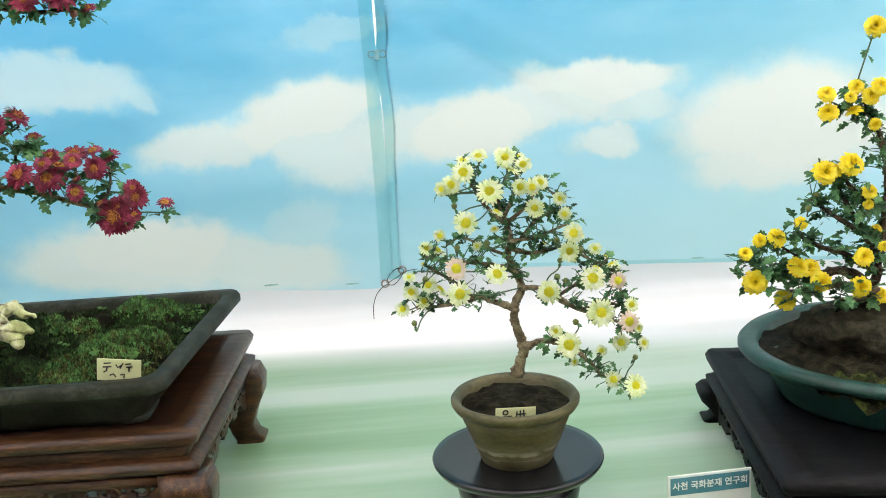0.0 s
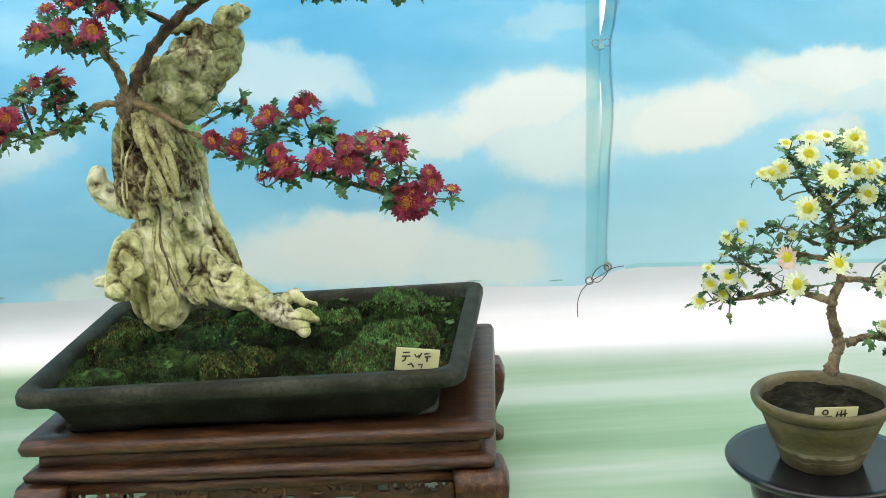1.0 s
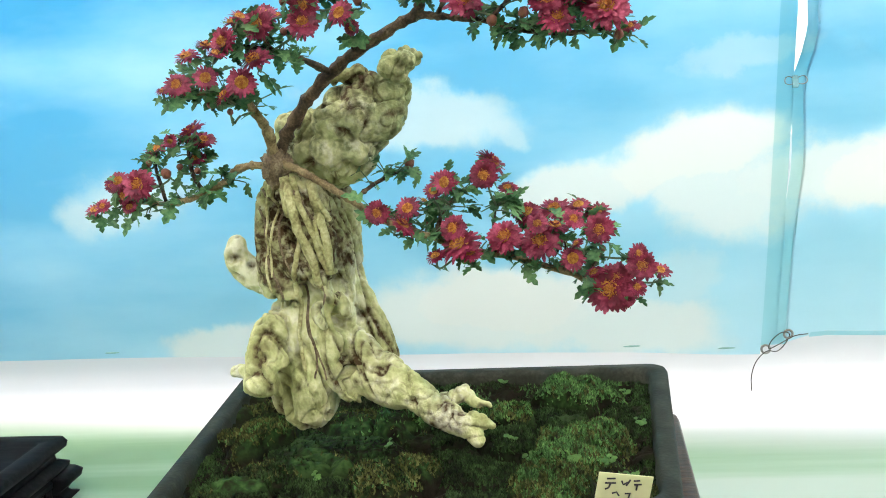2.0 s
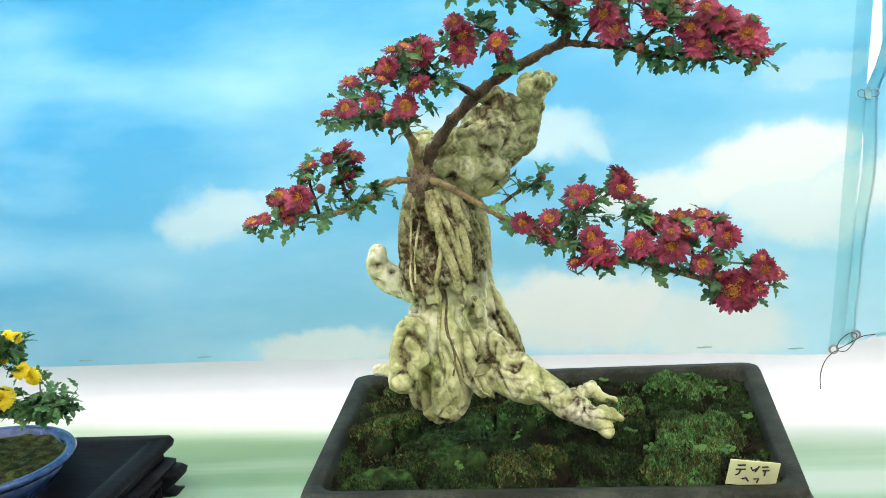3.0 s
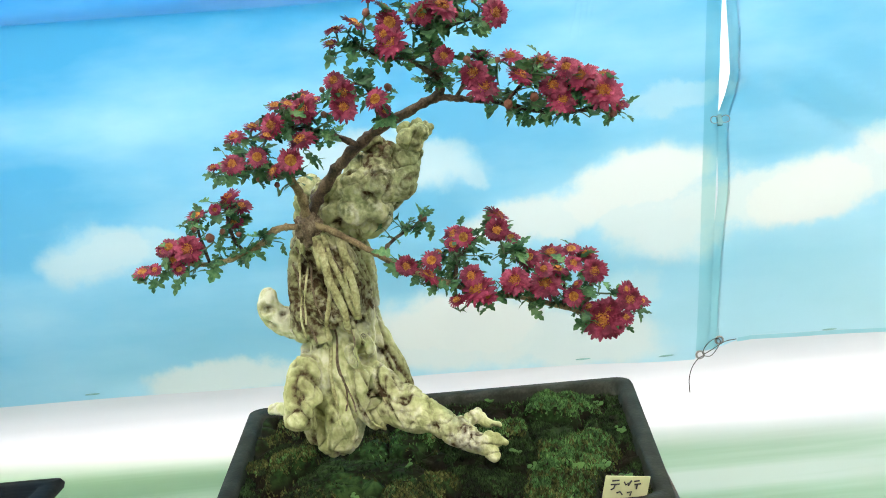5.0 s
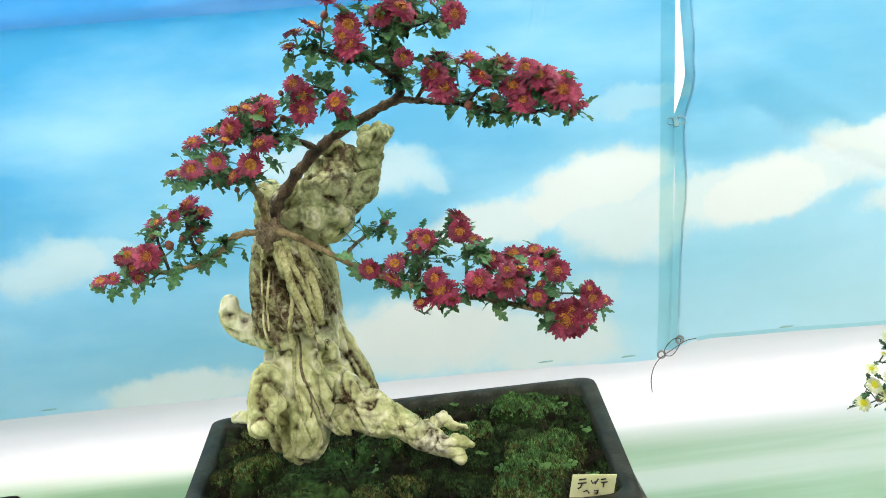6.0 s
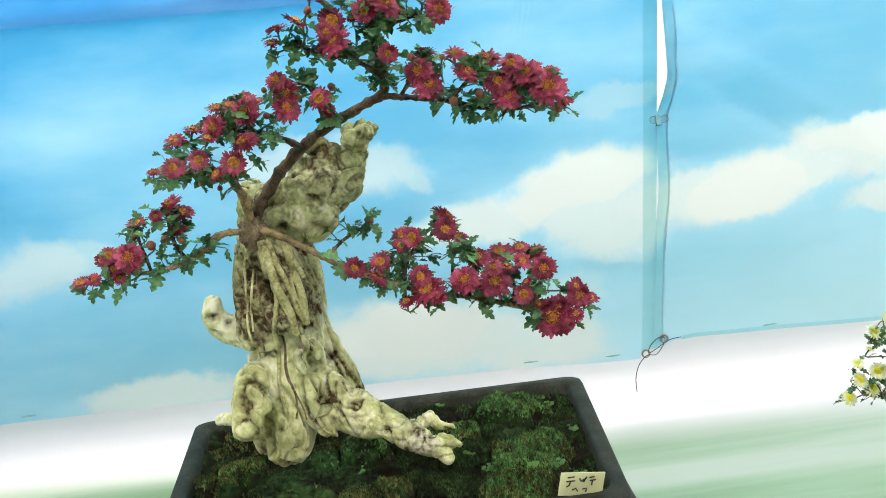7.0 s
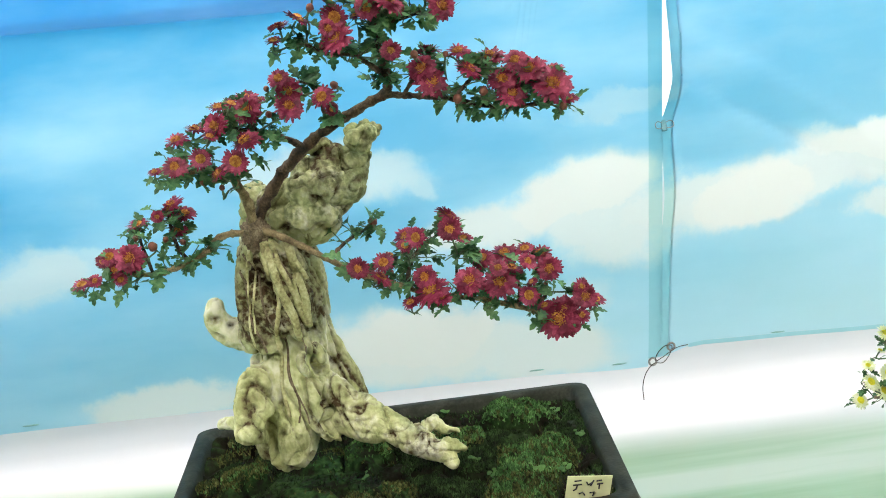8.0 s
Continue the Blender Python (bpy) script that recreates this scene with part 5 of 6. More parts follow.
TWIG_L = [(-0.481, 1.285, 0.364, 0.002), (-0.478, 1.285, 0.391, 0.0016), (-0.485, 1.3, 0.415, 0.0013)]
LIMB_MAIN = [(-0.767, 1.31, 0.479, 0.0066), (-0.757, 1.305, 0.504, 0.0065), (-0.73, 1.295, 0.542, 0.0061), (-0.697, 1.285, 0.572, 0.0057), (-0.667, 1.275, 0.591, 0.0053), (-0.637, 1.26, 0.605, 0.0049), (-0.606, 1.245, 0.619, 0.0051), (-0.601, 1.235, 0.633, 0.0045), (-0.604, 1.225, 0.651, 0.0039), (-0.607, 1.21, 0.671, 0.0029), (-0.605, 1.2, 0.687, 0.0026), (-0.599, 1.2, 0.703, 0.0023)]
LIMB_RIGHT_UP = [(-0.606, 1.245, 0.619, 0.0042), (-0.588, 1.235, 0.615, 0.0033), (-0.564, 1.225, 0.611, 0.003), (-0.536, 1.215, 0.605, 0.0027), (-0.508, 1.21, 0.596, 0.0024), (-0.476, 1.21, 0.591, 0.0021), (-0.438, 1.21, 0.592, 0.0018)]
LIMB_LEFT_MID = [(-0.766, 1.305, 0.488, 0.0052), (-0.768, 1.29, 0.519, 0.0048), (-0.775, 1.265, 0.545, 0.0044), (-0.784, 1.25, 0.557, 0.0031), (-0.808, 1.245, 0.56, 0.0025), (-0.833, 1.25, 0.56, 0.0019)]
LIMB_LEFT_MID_UPPER = [(-0.697, 1.285, 0.572, 0.0038), (-0.716, 1.26, 0.585, 0.0028), (-0.745, 1.245, 0.596, 0.0024), (-0.777, 1.24, 0.602, 0.0018)]
LIMB_LEFT_LOW = [(-0.768, 1.303, 0.483, 0.0042), (-0.792, 1.305, 0.485, 0.0039), (-0.81, 1.305, 0.48, 0.0043), (-0.821, 1.3, 0.469, 0.0036), (-0.841, 1.295, 0.46, 0.0033), (-0.875, 1.295, 0.452, 0.003), (-0.909, 1.3, 0.454, 0.0023), (-0.937, 1.305, 0.459, 0.0017)]
LIMB_RIGHT_LOW = [(-0.758, 1.3, 0.486, 0.0039), (-0.734, 1.295, 0.474, 0.0039), (-0.709, 1.29, 0.459, 0.0035), (-0.681, 1.285, 0.441, 0.0032), (-0.653, 1.28, 0.424, 0.0032), (-0.621, 1.275, 0.412, 0.0029), (-0.581, 1.275, 0.394, 0.0029), (-0.532, 1.28, 0.382, 0.0029), (-0.49, 1.285, 0.367, 0.0029), (-0.461, 1.29, 0.355, 0.0026), (-0.44, 1.29, 0.345, 0.002)]
LIMB_TOP_LEFT = [(-0.608, 1.228, 0.642, 0.003), (-0.623, 1.215, 0.654, 0.0026), (-0.637, 1.2, 0.66, 0.0023), (-0.657, 1.2, 0.663, 0.002), (-0.679, 1.2, 0.675, 0.0017)]
LIMB_TOP_RIGHT = [(-0.604, 1.205, 0.683, 0.0023), (-0.583, 1.2, 0.689, 0.002), (-0.56, 1.2, 0.693, 0.0017), (-0.543, 1.2, 0.689, 0.0012)]
TWIG_A = [(-0.687, 1.287, 0.444, 0.0019), (-0.671, 1.31, 0.457, 0.002), (-0.648, 1.33, 0.466, 0.0013), (-0.634, 1.335, 0.473, 0.001)]
TWIG_B = [(-0.604, 1.275, 0.404, 0.0026), (-0.599, 1.29, 0.428, 0.0026), (-0.582, 1.31, 0.442, 0.0023), (-0.549, 1.315, 0.461, 0.0013)]
TWIG_C = [(-0.548, 1.278, 0.386, 0.0019), (-0.547, 1.28, 0.423, 0.0016), (-0.538, 1.29, 0.435, 0.0013), (-0.52, 1.3, 0.421, 0.001)]
TWIG_D = [(-0.841, 1.295, 0.46, 0.0023), (-0.852, 1.3, 0.478, 0.002), (-0.859, 1.31, 0.502, 0.0017), (-0.857, 1.31, 0.519, 0.001)]
TWIG_E = [(-0.882, 1.295, 0.452, 0.002), (-0.891, 1.3, 0.486, 0.0017), (-0.896, 1.31, 0.503, 0.001)]
TWIG_F = [(-0.67, 1.275, 0.59, 0.0025), (-0.671, 1.25, 0.609, 0.0018), (-0.679, 1.235, 0.634, 0.0015), (-0.693, 1.23, 0.641, 0.0012)]
TWIG_G = [(-0.741, 1.24, 0.595, 0.0018), (-0.752, 1.24, 0.613, 0.0018), (-0.767, 1.245, 0.622, 0.0012)]
TWIG_H = [(-0.586, 1.235, 0.615, 0.0024), (-0.575, 1.22, 0.631, 0.0018), (-0.566, 1.21, 0.642, 0.0012), (-0.553, 1.21, 0.653, 0.0009)]
TWIG_I = [(-0.537, 1.2, 0.606, 0.0023), (-0.522, 1.2, 0.62, 0.0017), (-0.498, 1.2, 0.64, 0.0012)]
TWIG_J = [(-0.492, 1.2, 0.593, 0.0023), (-0.468, 1.2, 0.61, 0.0018), (-0.441, 1.2, 0.619, 0.0012)]
TWIG_K = [(-0.459, 1.29, 0.356, 0.002), (-0.445, 1.295, 0.378, 0.0017), (-0.444, 1.305, 0.397, 0.0013), (-0.449, 1.31, 0.416, 0.001)]
WHITE_TWIG_A = [(0.033, 1.19, 0.323, 0.0027), (0.009, 1.19, 0.348, 0.002), (-0.006, 1.19, 0.376, 0.0013), (-0.012, 1.19, 0.386, 0.001)]
WHITE_TWIG_B = [(0.036, 1.2, 0.317, 0.0027), (0.067, 1.2, 0.342, 0.002), (0.078, 1.2, 0.362, 0.0013), (0.102, 1.2, 0.347, 0.001)]
WHITE_TWIG_C = [(0.097, 1.2, 0.223, 0.0024), (0.133, 1.2, 0.244, 0.002), (0.161, 1.2, 0.266, 0.0013)]
WHITE_TWIG_D = [(0.124, 1.18, 0.211, 0.0023), (0.155, 1.18, 0.215, 0.0017), (0.179, 1.18, 0.21, 0.0013)]
WHITE_TWIG_E = [(0.04, 1.19, 0.298, 0.0027), (0.074, 1.19, 0.302, 0.002), (0.109, 1.19, 0.314, 0.0013)]
WHITE_TWIG_F = [(-0.001, 1.244, 0.218, 0.0021), (-0.028, 1.244, 0.242, 0.0018), (-0.056, 1.244, 0.26, 0.0014)]
WHITE_UP = [(0.028, 1.118, 0.408, 0.0111), (0.005, 1.165, 0.404, 0.0107), (-0.019, 1.118, 0.395, 0.0118), (-0.029, 1.165, 0.375, 0.0107), (-0.04, 1.165, 0.371, 0.0084), (0.032, 1.118, 0.393, 0.0133), (0.01, 1.118, 0.37, 0.0148), (0.056, 1.165, 0.392, 0.0096), (0.075, 1.165, 0.37, 0.0092), (0.099, 1.185, 0.348, 0.0078), (0.106, 1.185, 0.328, 0.0078), (-0.019, 1.118, 0.339, 0.0126), (0.1, 1.118, 0.32, 0.0111), (0.097, 1.118, 0.297, 0.0118), (0.068, 1.165, 0.34, 0.0111), (0.05, 1.165, 0.368, 0.0096), (0.063, 1.165, 0.367, 0.0096), (0.021, 1.165, 0.341, 0.0084), (-0.042, 1.268, 0.274, 0.0121), (-0.056, 1.268, 0.279, 0.0095), (-0.038, 1.268, 0.295, 0.0078), (0.013, 1.118, 0.279, 0.0122), (-0.056, 1.268, 0.233, 0.0104), (-0.042, 1.268, 0.226, 0.0121)]
WHITE_LOW = [(-0.03, 1.118, 0.259, 0.0133), (-0.079, 1.268, 0.225, 0.0104), (-0.063, 1.268, 0.211, 0.0112), (-0.091, 1.268, 0.203, 0.0095), (0.073, 1.118, 0.251, 0.013), (0.122, 1.118, 0.265, 0.0133), (0.137, 1.165, 0.265, 0.0084), (0.13, 1.118, 0.225, 0.0155), (0.094, 1.118, 0.186, 0.0141), (0.086, 1.165, 0.192, 0.0084), (0.178, 1.165, 0.218, 0.0084), (0.143, 1.185, 0.282, 0.0078), (0.157, 1.165, 0.267, 0.0084), (0.167, 1.165, 0.169, 0.01), (0.146, 1.185, 0.156, 0.007), (0.195, 1.185, 0.178, 0.0062), (0.201, 1.185, 0.159, 0.0078), (0.156, 1.165, 0.124, 0.01), (0.169, 1.118, 0.133, 0.0133), (0.189, 1.185, 0.098, 0.0062), (0.112, 1.185, 0.145, 0.0055)]
WHITE_PINK = [(-0.03, 1.14, 0.281, 0.0127), (0.168, 1.14, 0.205, 0.012), (0.158, 1.14, 0.253, 0.0097)]
WHITE_BUDS = [(-0.025, 1.18, 0.347, 0.0035), (0.011, 1.18, 0.3, 0.0039), (-0.024, 1.18, 0.297, 0.0035), (-0.08, 1.18, 0.209, 0.0035), (0.094, 1.18, 0.253, 0.0039), (0.104, 1.18, 0.248, 0.0031), (0.115, 1.18, 0.195, 0.0039), (0.188, 1.18, 0.144, 0.0035), (0.123, 1.18, 0.283, 0.0039), (0.095, 1.18, 0.298, 0.0035), (0.098, 1.18, 0.273, 0.0035), (-0.064, 1.18, 0.262, 0.0035)]
WHITE_TRUNK = [(0.043, 1.2, 0.126, 0.0087), (0.05, 1.2, 0.146, 0.0061), (0.053, 1.2, 0.162, 0.0061), (0.047, 1.2, 0.183, 0.0054), (0.043, 1.2, 0.204, 0.0054), (0.045, 1.2, 0.219, 0.0047), (0.053, 1.2, 0.236, 0.0047), (0.048, 1.2, 0.254, 0.004), (0.039, 1.2, 0.279, 0.004), (0.042, 1.2, 0.303, 0.0034), (0.034, 1.2, 0.331, 0.0027), (0.024, 1.2, 0.362, 0.0017)]
WHITE_TWIG_G = [(0.033, 1.19, 0.326, 0.002), (0.046, 1.19, 0.352, 0.0017), (0.051, 1.19, 0.379, 0.0013), (0.048, 1.19, 0.395, 0.001)]
WHITE_TWIG_H = [(0.045, 1.2, 0.289, 0.002), (0.073, 1.2, 0.318, 0.0017), (0.101, 1.2, 0.33, 0.0013), (0.114, 1.2, 0.311, 0.001)]
WHITE_TWIG_I = [(0.039, 1.224, 0.274, 0.0021), (0.012, 1.224, 0.287, 0.0017), (-0.014, 1.224, 0.3, 0.0014), (-0.033, 1.224, 0.291, 0.001)]
WHITE_TWIG_J = [(0.108, 1.19, 0.286, 0.002), (0.135, 1.19, 0.27, 0.0017), (0.158, 1.19, 0.254, 0.0013), (0.178, 1.19, 0.218, 0.001)]
WHITE_TIPS = [(-0.01, 1.21, 0.397, 0.008), (0.006, 1.21, 0.4, 0.008), (0.036, 1.21, 0.402, 0.0088), (0.056, 1.21, 0.396, 0.008), (-0.035, 1.21, 0.365, 0.008), (0.105, 1.21, 0.344, 0.0064), (0.111, 1.21, 0.324, 0.0068), (0.128, 1.21, 0.296, 0.0064), (0.146, 1.21, 0.278, 0.0064), (0.16, 1.21, 0.267, 0.006), (0.17, 1.21, 0.255, 0.0072), (0.178, 1.21, 0.233, 0.008), (0.188, 1.21, 0.205, 0.0064), (0.203, 1.21, 0.171, 0.0056), (0.057, 1.21, 0.36, 0.008), (0.073, 1.21, 0.334, 0.0096), (0.004, 1.21, 0.289, 0.0068), (-0.08, 1.268, 0.244, 0.0077), (-0.06, 1.268, 0.258, 0.0056), (0.083, 1.21, 0.289, 0.006), (0.031, 1.21, 0.33, 0.0072), (0.12, 1.21, 0.269, 0.0072), (0.025, 1.21, 0.31, 0.0056)]
WHITE_LIMB_LEFT = [(0.042, 1.2, 0.213, 0.0047), (0.021, 1.214, 0.219, 0.0034), (0.005, 1.226, 0.222, 0.0035), (-0.034, 1.251, 0.208, 0.0025), (-0.073, 1.268, 0.203, 0.0018)]
WHITE_LIMB_LEFT_UP = [(0.041, 1.207, 0.261, 0.0034), (0.008, 1.226, 0.265, 0.0028), (-0.027, 1.248, 0.266, 0.0021), (-0.058, 1.268, 0.268, 0.0015)]
WHITE_LIMB_RIGHT = [(0.049, 1.17, 0.172, 0.0046), (0.072, 1.17, 0.177, 0.0039), (0.1, 1.17, 0.172, 0.0033), (0.126, 1.17, 0.149, 0.0026), (0.143, 1.17, 0.13, 0.002), (0.174, 1.17, 0.116, 0.0013)]
WHITE_LIMB_RIGHT_UP = [(0.05, 1.18, 0.243, 0.0033), (0.077, 1.18, 0.239, 0.003), (0.11, 1.18, 0.215, 0.0026), (0.144, 1.18, 0.202, 0.002), (0.178, 1.18, 0.185, 0.0013)]
WHITE_LIMB_TOP = [(0.04, 1.2, 0.289, 0.0034), (0.068, 1.2, 0.28, 0.0027), (0.103, 1.2, 0.284, 0.002), (0.137, 1.2, 0.275, 0.0013)]
YELLOW_A = [(0.547, 1.3, 0.525, 0.0123), (0.483, 1.3, 0.441, 0.0099), (0.486, 1.3, 0.417, 0.0108), (0.516, 1.3, 0.417, 0.0108), (0.525, 1.3, 0.448, 0.0089), (0.541, 1.3, 0.435, 0.0099), (0.551, 1.3, 0.448, 0.0108), (0.511, 1.3, 0.436, 0.0069), (0.55, 1.3, 0.397, 0.0069), (0.48, 1.3, 0.339, 0.0138), (0.516, 1.3, 0.348, 0.0138), (0.498, 1.3, 0.34, 0.0089), (0.543, 1.3, 0.308, 0.0089), (0.543, 1.3, 0.291, 0.0059), (0.451, 1.3, 0.271, 0.0074), (0.417, 1.3, 0.254, 0.0108), (0.396, 1.3, 0.25, 0.0079), (0.373, 1.3, 0.236, 0.0079), (0.386, 1.3, 0.196, 0.0138), (0.446, 1.3, 0.213, 0.0128), (0.464, 1.3, 0.21, 0.0118), (0.436, 1.3, 0.164, 0.0128)]
YELLOW_B = [(0.472, 1.28, 0.193, 0.0116), (0.531, 1.28, 0.223, 0.0107), (0.529, 1.28, 0.18, 0.0126), (0.556, 1.28, 0.167, 0.0097), (0.555, 1.28, 0.238, 0.0073), (0.549, 1.28, 0.261, 0.0068)]
YELLOW_BUDS = [(0.461, 1.3, 0.29, 0.0044), (0.471, 1.3, 0.308, 0.0039), (0.506, 1.3, 0.177, 0.0039)]
YELLOW_LIMB = [(0.576, 1.32, 0.134, 0.009), (0.551, 1.32, 0.177, 0.0075), (0.518, 1.32, 0.195, 0.006), (0.478, 1.32, 0.19, 0.0045), (0.438, 1.32, 0.194, 0.003), (0.407, 1.32, 0.204, 0.0022), (0.387, 1.32, 0.221, 0.0015)]
YELLOW_LIMB_MID = [(0.569, 1.33, 0.153, 0.0075), (0.579, 1.33, 0.204, 0.006), (0.554, 1.33, 0.246, 0.0045), (0.52, 1.33, 0.303, 0.003), (0.504, 1.33, 0.328, 0.0023)]
YELLOW_LIMB_TOP = [(0.579, 1.33, 0.204, 0.006), (0.588, 1.33, 0.283, 0.0053), (0.58, 1.33, 0.353, 0.0038), (0.556, 1.33, 0.408, 0.003), (0.517, 1.33, 0.418, 0.0019)]
YELLOW_TWIG_A = [(0.565, 1.31, 0.194, 0.0044), (0.52, 1.31, 0.221, 0.0037), (0.48, 1.31, 0.236, 0.003), (0.449, 1.31, 0.254, 0.0019)]
YELLOW_TWIG_B = [(0.573, 1.32, 0.231, 0.0045), (0.532, 1.32, 0.257, 0.0037), (0.492, 1.32, 0.284, 0.003), (0.476, 1.32, 0.3, 0.0019)]
YELLOW_TWIG_C = [(0.579, 1.32, 0.277, 0.0045), (0.539, 1.32, 0.303, 0.003), (0.514, 1.32, 0.328, 0.0022), (0.495, 1.32, 0.337, 0.0015)]
YELLOW_TWIG_D = [(0.535, 1.29, 0.185, 0.0036), (0.488, 1.29, 0.181, 0.0029), (0.457, 1.29, 0.176, 0.0022), (0.433, 1.29, 0.181, 0.0015)]
YELLOW_TWIG_E = [(0.473, 1.31, 0.195, 0.003), (0.457, 1.31, 0.218, 0.0022), (0.433, 1.31, 0.235, 0.0015), (0.418, 1.31, 0.244, 0.0011)]
YELLOW_TWIG_F = [(0.553, 1.28, 0.178, 0.0036), (0.53, 1.28, 0.164, 0.0029), (0.499, 1.28, 0.167, 0.0022)]
YELLOW_LEFT = [(-1.443, 1.560, 0.266, 0.0079), (-1.427, 1.560, 0.262, 0.0079), (-1.458, 1.560, 0.231, 0.0114), (-1.427, 1.560, 0.212, 0.0114), (-1.413, 1.560, 0.200, 0.0122), (-1.462, 1.560, 0.171, 0.0166), (-1.480, 1.560, 0.252, 0.0122), (-1.497, 1.560, 0.207, 0.0140), (-1.500, 1.560, 0.161, 0.0131)]
YELLOW_LEFT_LIMB = [(-1.559, 1.560, 0.065, 0.0079), (-1.542, 1.560, 0.107, 0.0070), (-1.499, 1.560, 0.138, 0.0052), (-1.452, 1.560, 0.141, 0.0035), (-1.404, 1.560, 0.148, 0.0026), (-1.369, 1.560, 0.151, 0.0017)]
YELLOW_LEFT_LIMB_UP = [(-1.542, 1.560, 0.107, 0.0061), (-1.511, 1.560, 0.180, 0.0044), (-1.471, 1.560, 0.224, 0.0035), (-1.439, 1.560, 0.250, 0.0022)]

RED_PLANT = plant("red_chrysanthemum", "chrysanthemum bonsai with crimson flowers growing over driftwood",
      [LIMB_MAIN, LIMB_RIGHT_UP, LIMB_LEFT_MID, LIMB_LEFT_MID_UPPER, LIMB_LEFT_LOW, LIMB_RIGHT_LOW, LIMB_TOP_LEFT, LIMB_TOP_RIGHT, TWIG_A, TWIG_B, TWIG_C, TWIG_D, TWIG_E, TWIG_F, TWIG_G, TWIG_H, TWIG_I, TWIG_J, TWIG_K, TWIG_L],
      [(rows, RED_HEADS + [RED_DOUBLE], RED_CENTRE) for rows in (RED_LEFT_LOW, RED_LEFT_MID, RED_TOP, RED_RIGHT_UP, RED_RIGHT_LOW, RED_RIGHT_TIP)]
      + [(rows, RED_HEADS + [RED_DOUBLE], RED_CENTRE, 1.9) for rows in (RED_LEFT_LOW_UP, RED_LEFT_MID_UP, RED_TOP_UP, RED_RIGHT_UP_TOP, RED_RIGHT_LOW_UP, RED_RIGHT_TIP_UP)],
      BUD_LEFT_LOW + BUD_LEFT_MID + BUD_TOP + BUD_RIGHT_UP + BUD_RIGHT_LOW, M_BARK, BUD_RED, 21, 0.020, 5, 330, 0.35, 0.022, grow=1.30, pale=(2, 4, 5))
plant("white_chrysanthemum", "small chrysanthemum bonsai with cream-white yellow-centred daisy flowers",
      [WHITE_TRUNK, WHITE_LIMB_LEFT, WHITE_LIMB_LEFT_UP, WHITE_LIMB_RIGHT, WHITE_LIMB_RIGHT_UP, WHITE_LIMB_TOP, WHITE_TWIG_A, WHITE_TWIG_B, WHITE_TWIG_C, WHITE_TWIG_D, WHITE_TWIG_E, WHITE_TWIG_F, WHITE_TWIG_G, WHITE_TWIG_H, WHITE_TWIG_I, WHITE_TWIG_J],
      [(WHITE_UP, WHITE_HEADS, WHITE_CENTRE), (WHITE_LOW, WHITE_HEADS, WHITE_CENTRE), (WHITE_PINK, [PINK_HEAD] * 3, WHITE_CENTRE), (WHITE_TIPS, WHITE_HEADS, WHITE_CENTRE, 1.3)],
      WHITE_BUDS, M_BARK_OLIVE, BUD_GREEN, 22, 0.0125, 4, 520, 0.30, 0.020, 0.25, scale=0.85, grow=1.14)
plant("yellow_chrysanthemum", "chrysanthemum bonsai with bright yellow double flowers over a rock",
      [YELLOW_LIMB, YELLOW_LIMB_MID, YELLOW_LIMB_TOP, YELLOW_TWIG_A, YELLOW_TWIG_B, YELLOW_TWIG_C, YELLOW_TWIG_D, YELLOW_TWIG_E, YELLOW_TWIG_F],
      [(YELLOW_A, YELLOW_HEADS * 2, None), (YELLOW_B, YELLOW_HEADS * 2, None)], YELLOW_BUDS, M_BARK, BUD_GREEN, 23, 0.021, 6, 420, 0.4, 0.026, 0.1, grow=1.3)
plant("yellow_chrysanthemum", "chrysanthemum bonsai with lemon-yellow double flowers in a blue pot",
      [YELLOW_LEFT_LIMB, YELLOW_LEFT_LIMB_UP], [(YELLOW_LEFT, YELLOW_HEADS * 2, None)], [], M_BARK, BUD_GREEN, 24, 0.024, 9, 900, 0.4, 0.03, 0.1, grow=1.25)


# ---- roots that cling to the driftwood ----
def clinging_roots():
    rng = random.Random(8)
    for k in range(30):
        f0 = k / 29
        x0 = -0.796 + 0.084 * f0
        lean = -0.035 + 0.115 * f0 + rng.uniform(-0.02, 0.02)
        low = rng.choice((0.22, 0.30, 0.26, 0.36))
        thick = rng.choice((0.0016, 0.0026, 0.0036, 0.0052))
        pts = []
        z = 0.472
        while z > low:
            f = (0.466 - z) / 0.25
            x = x0 + lean * f + 0.006 * math.sin(z * 22 + k * 2.1) + 0.0012 * math.sin(z * 95 + k)
            p = on_wood(x, z)
            if p is None or (pts and abs(p.y - pts[-1][1]) > 0.018):
                break
            pts.append((p.x, p.y - 0.2 * thick, p.z, thick * (1 - 0.5 * f)))
            z -= 0.008
        if len(pts) > 4:
            v, f = [], []
            tube(v, f, [tuple(p) for p in spline(pts, 2)], 7, 0.15, rng)
            from_lists("clinging_root", v, f, M_VINE, DRIFT, "thin clinging root")


clinging_roots()


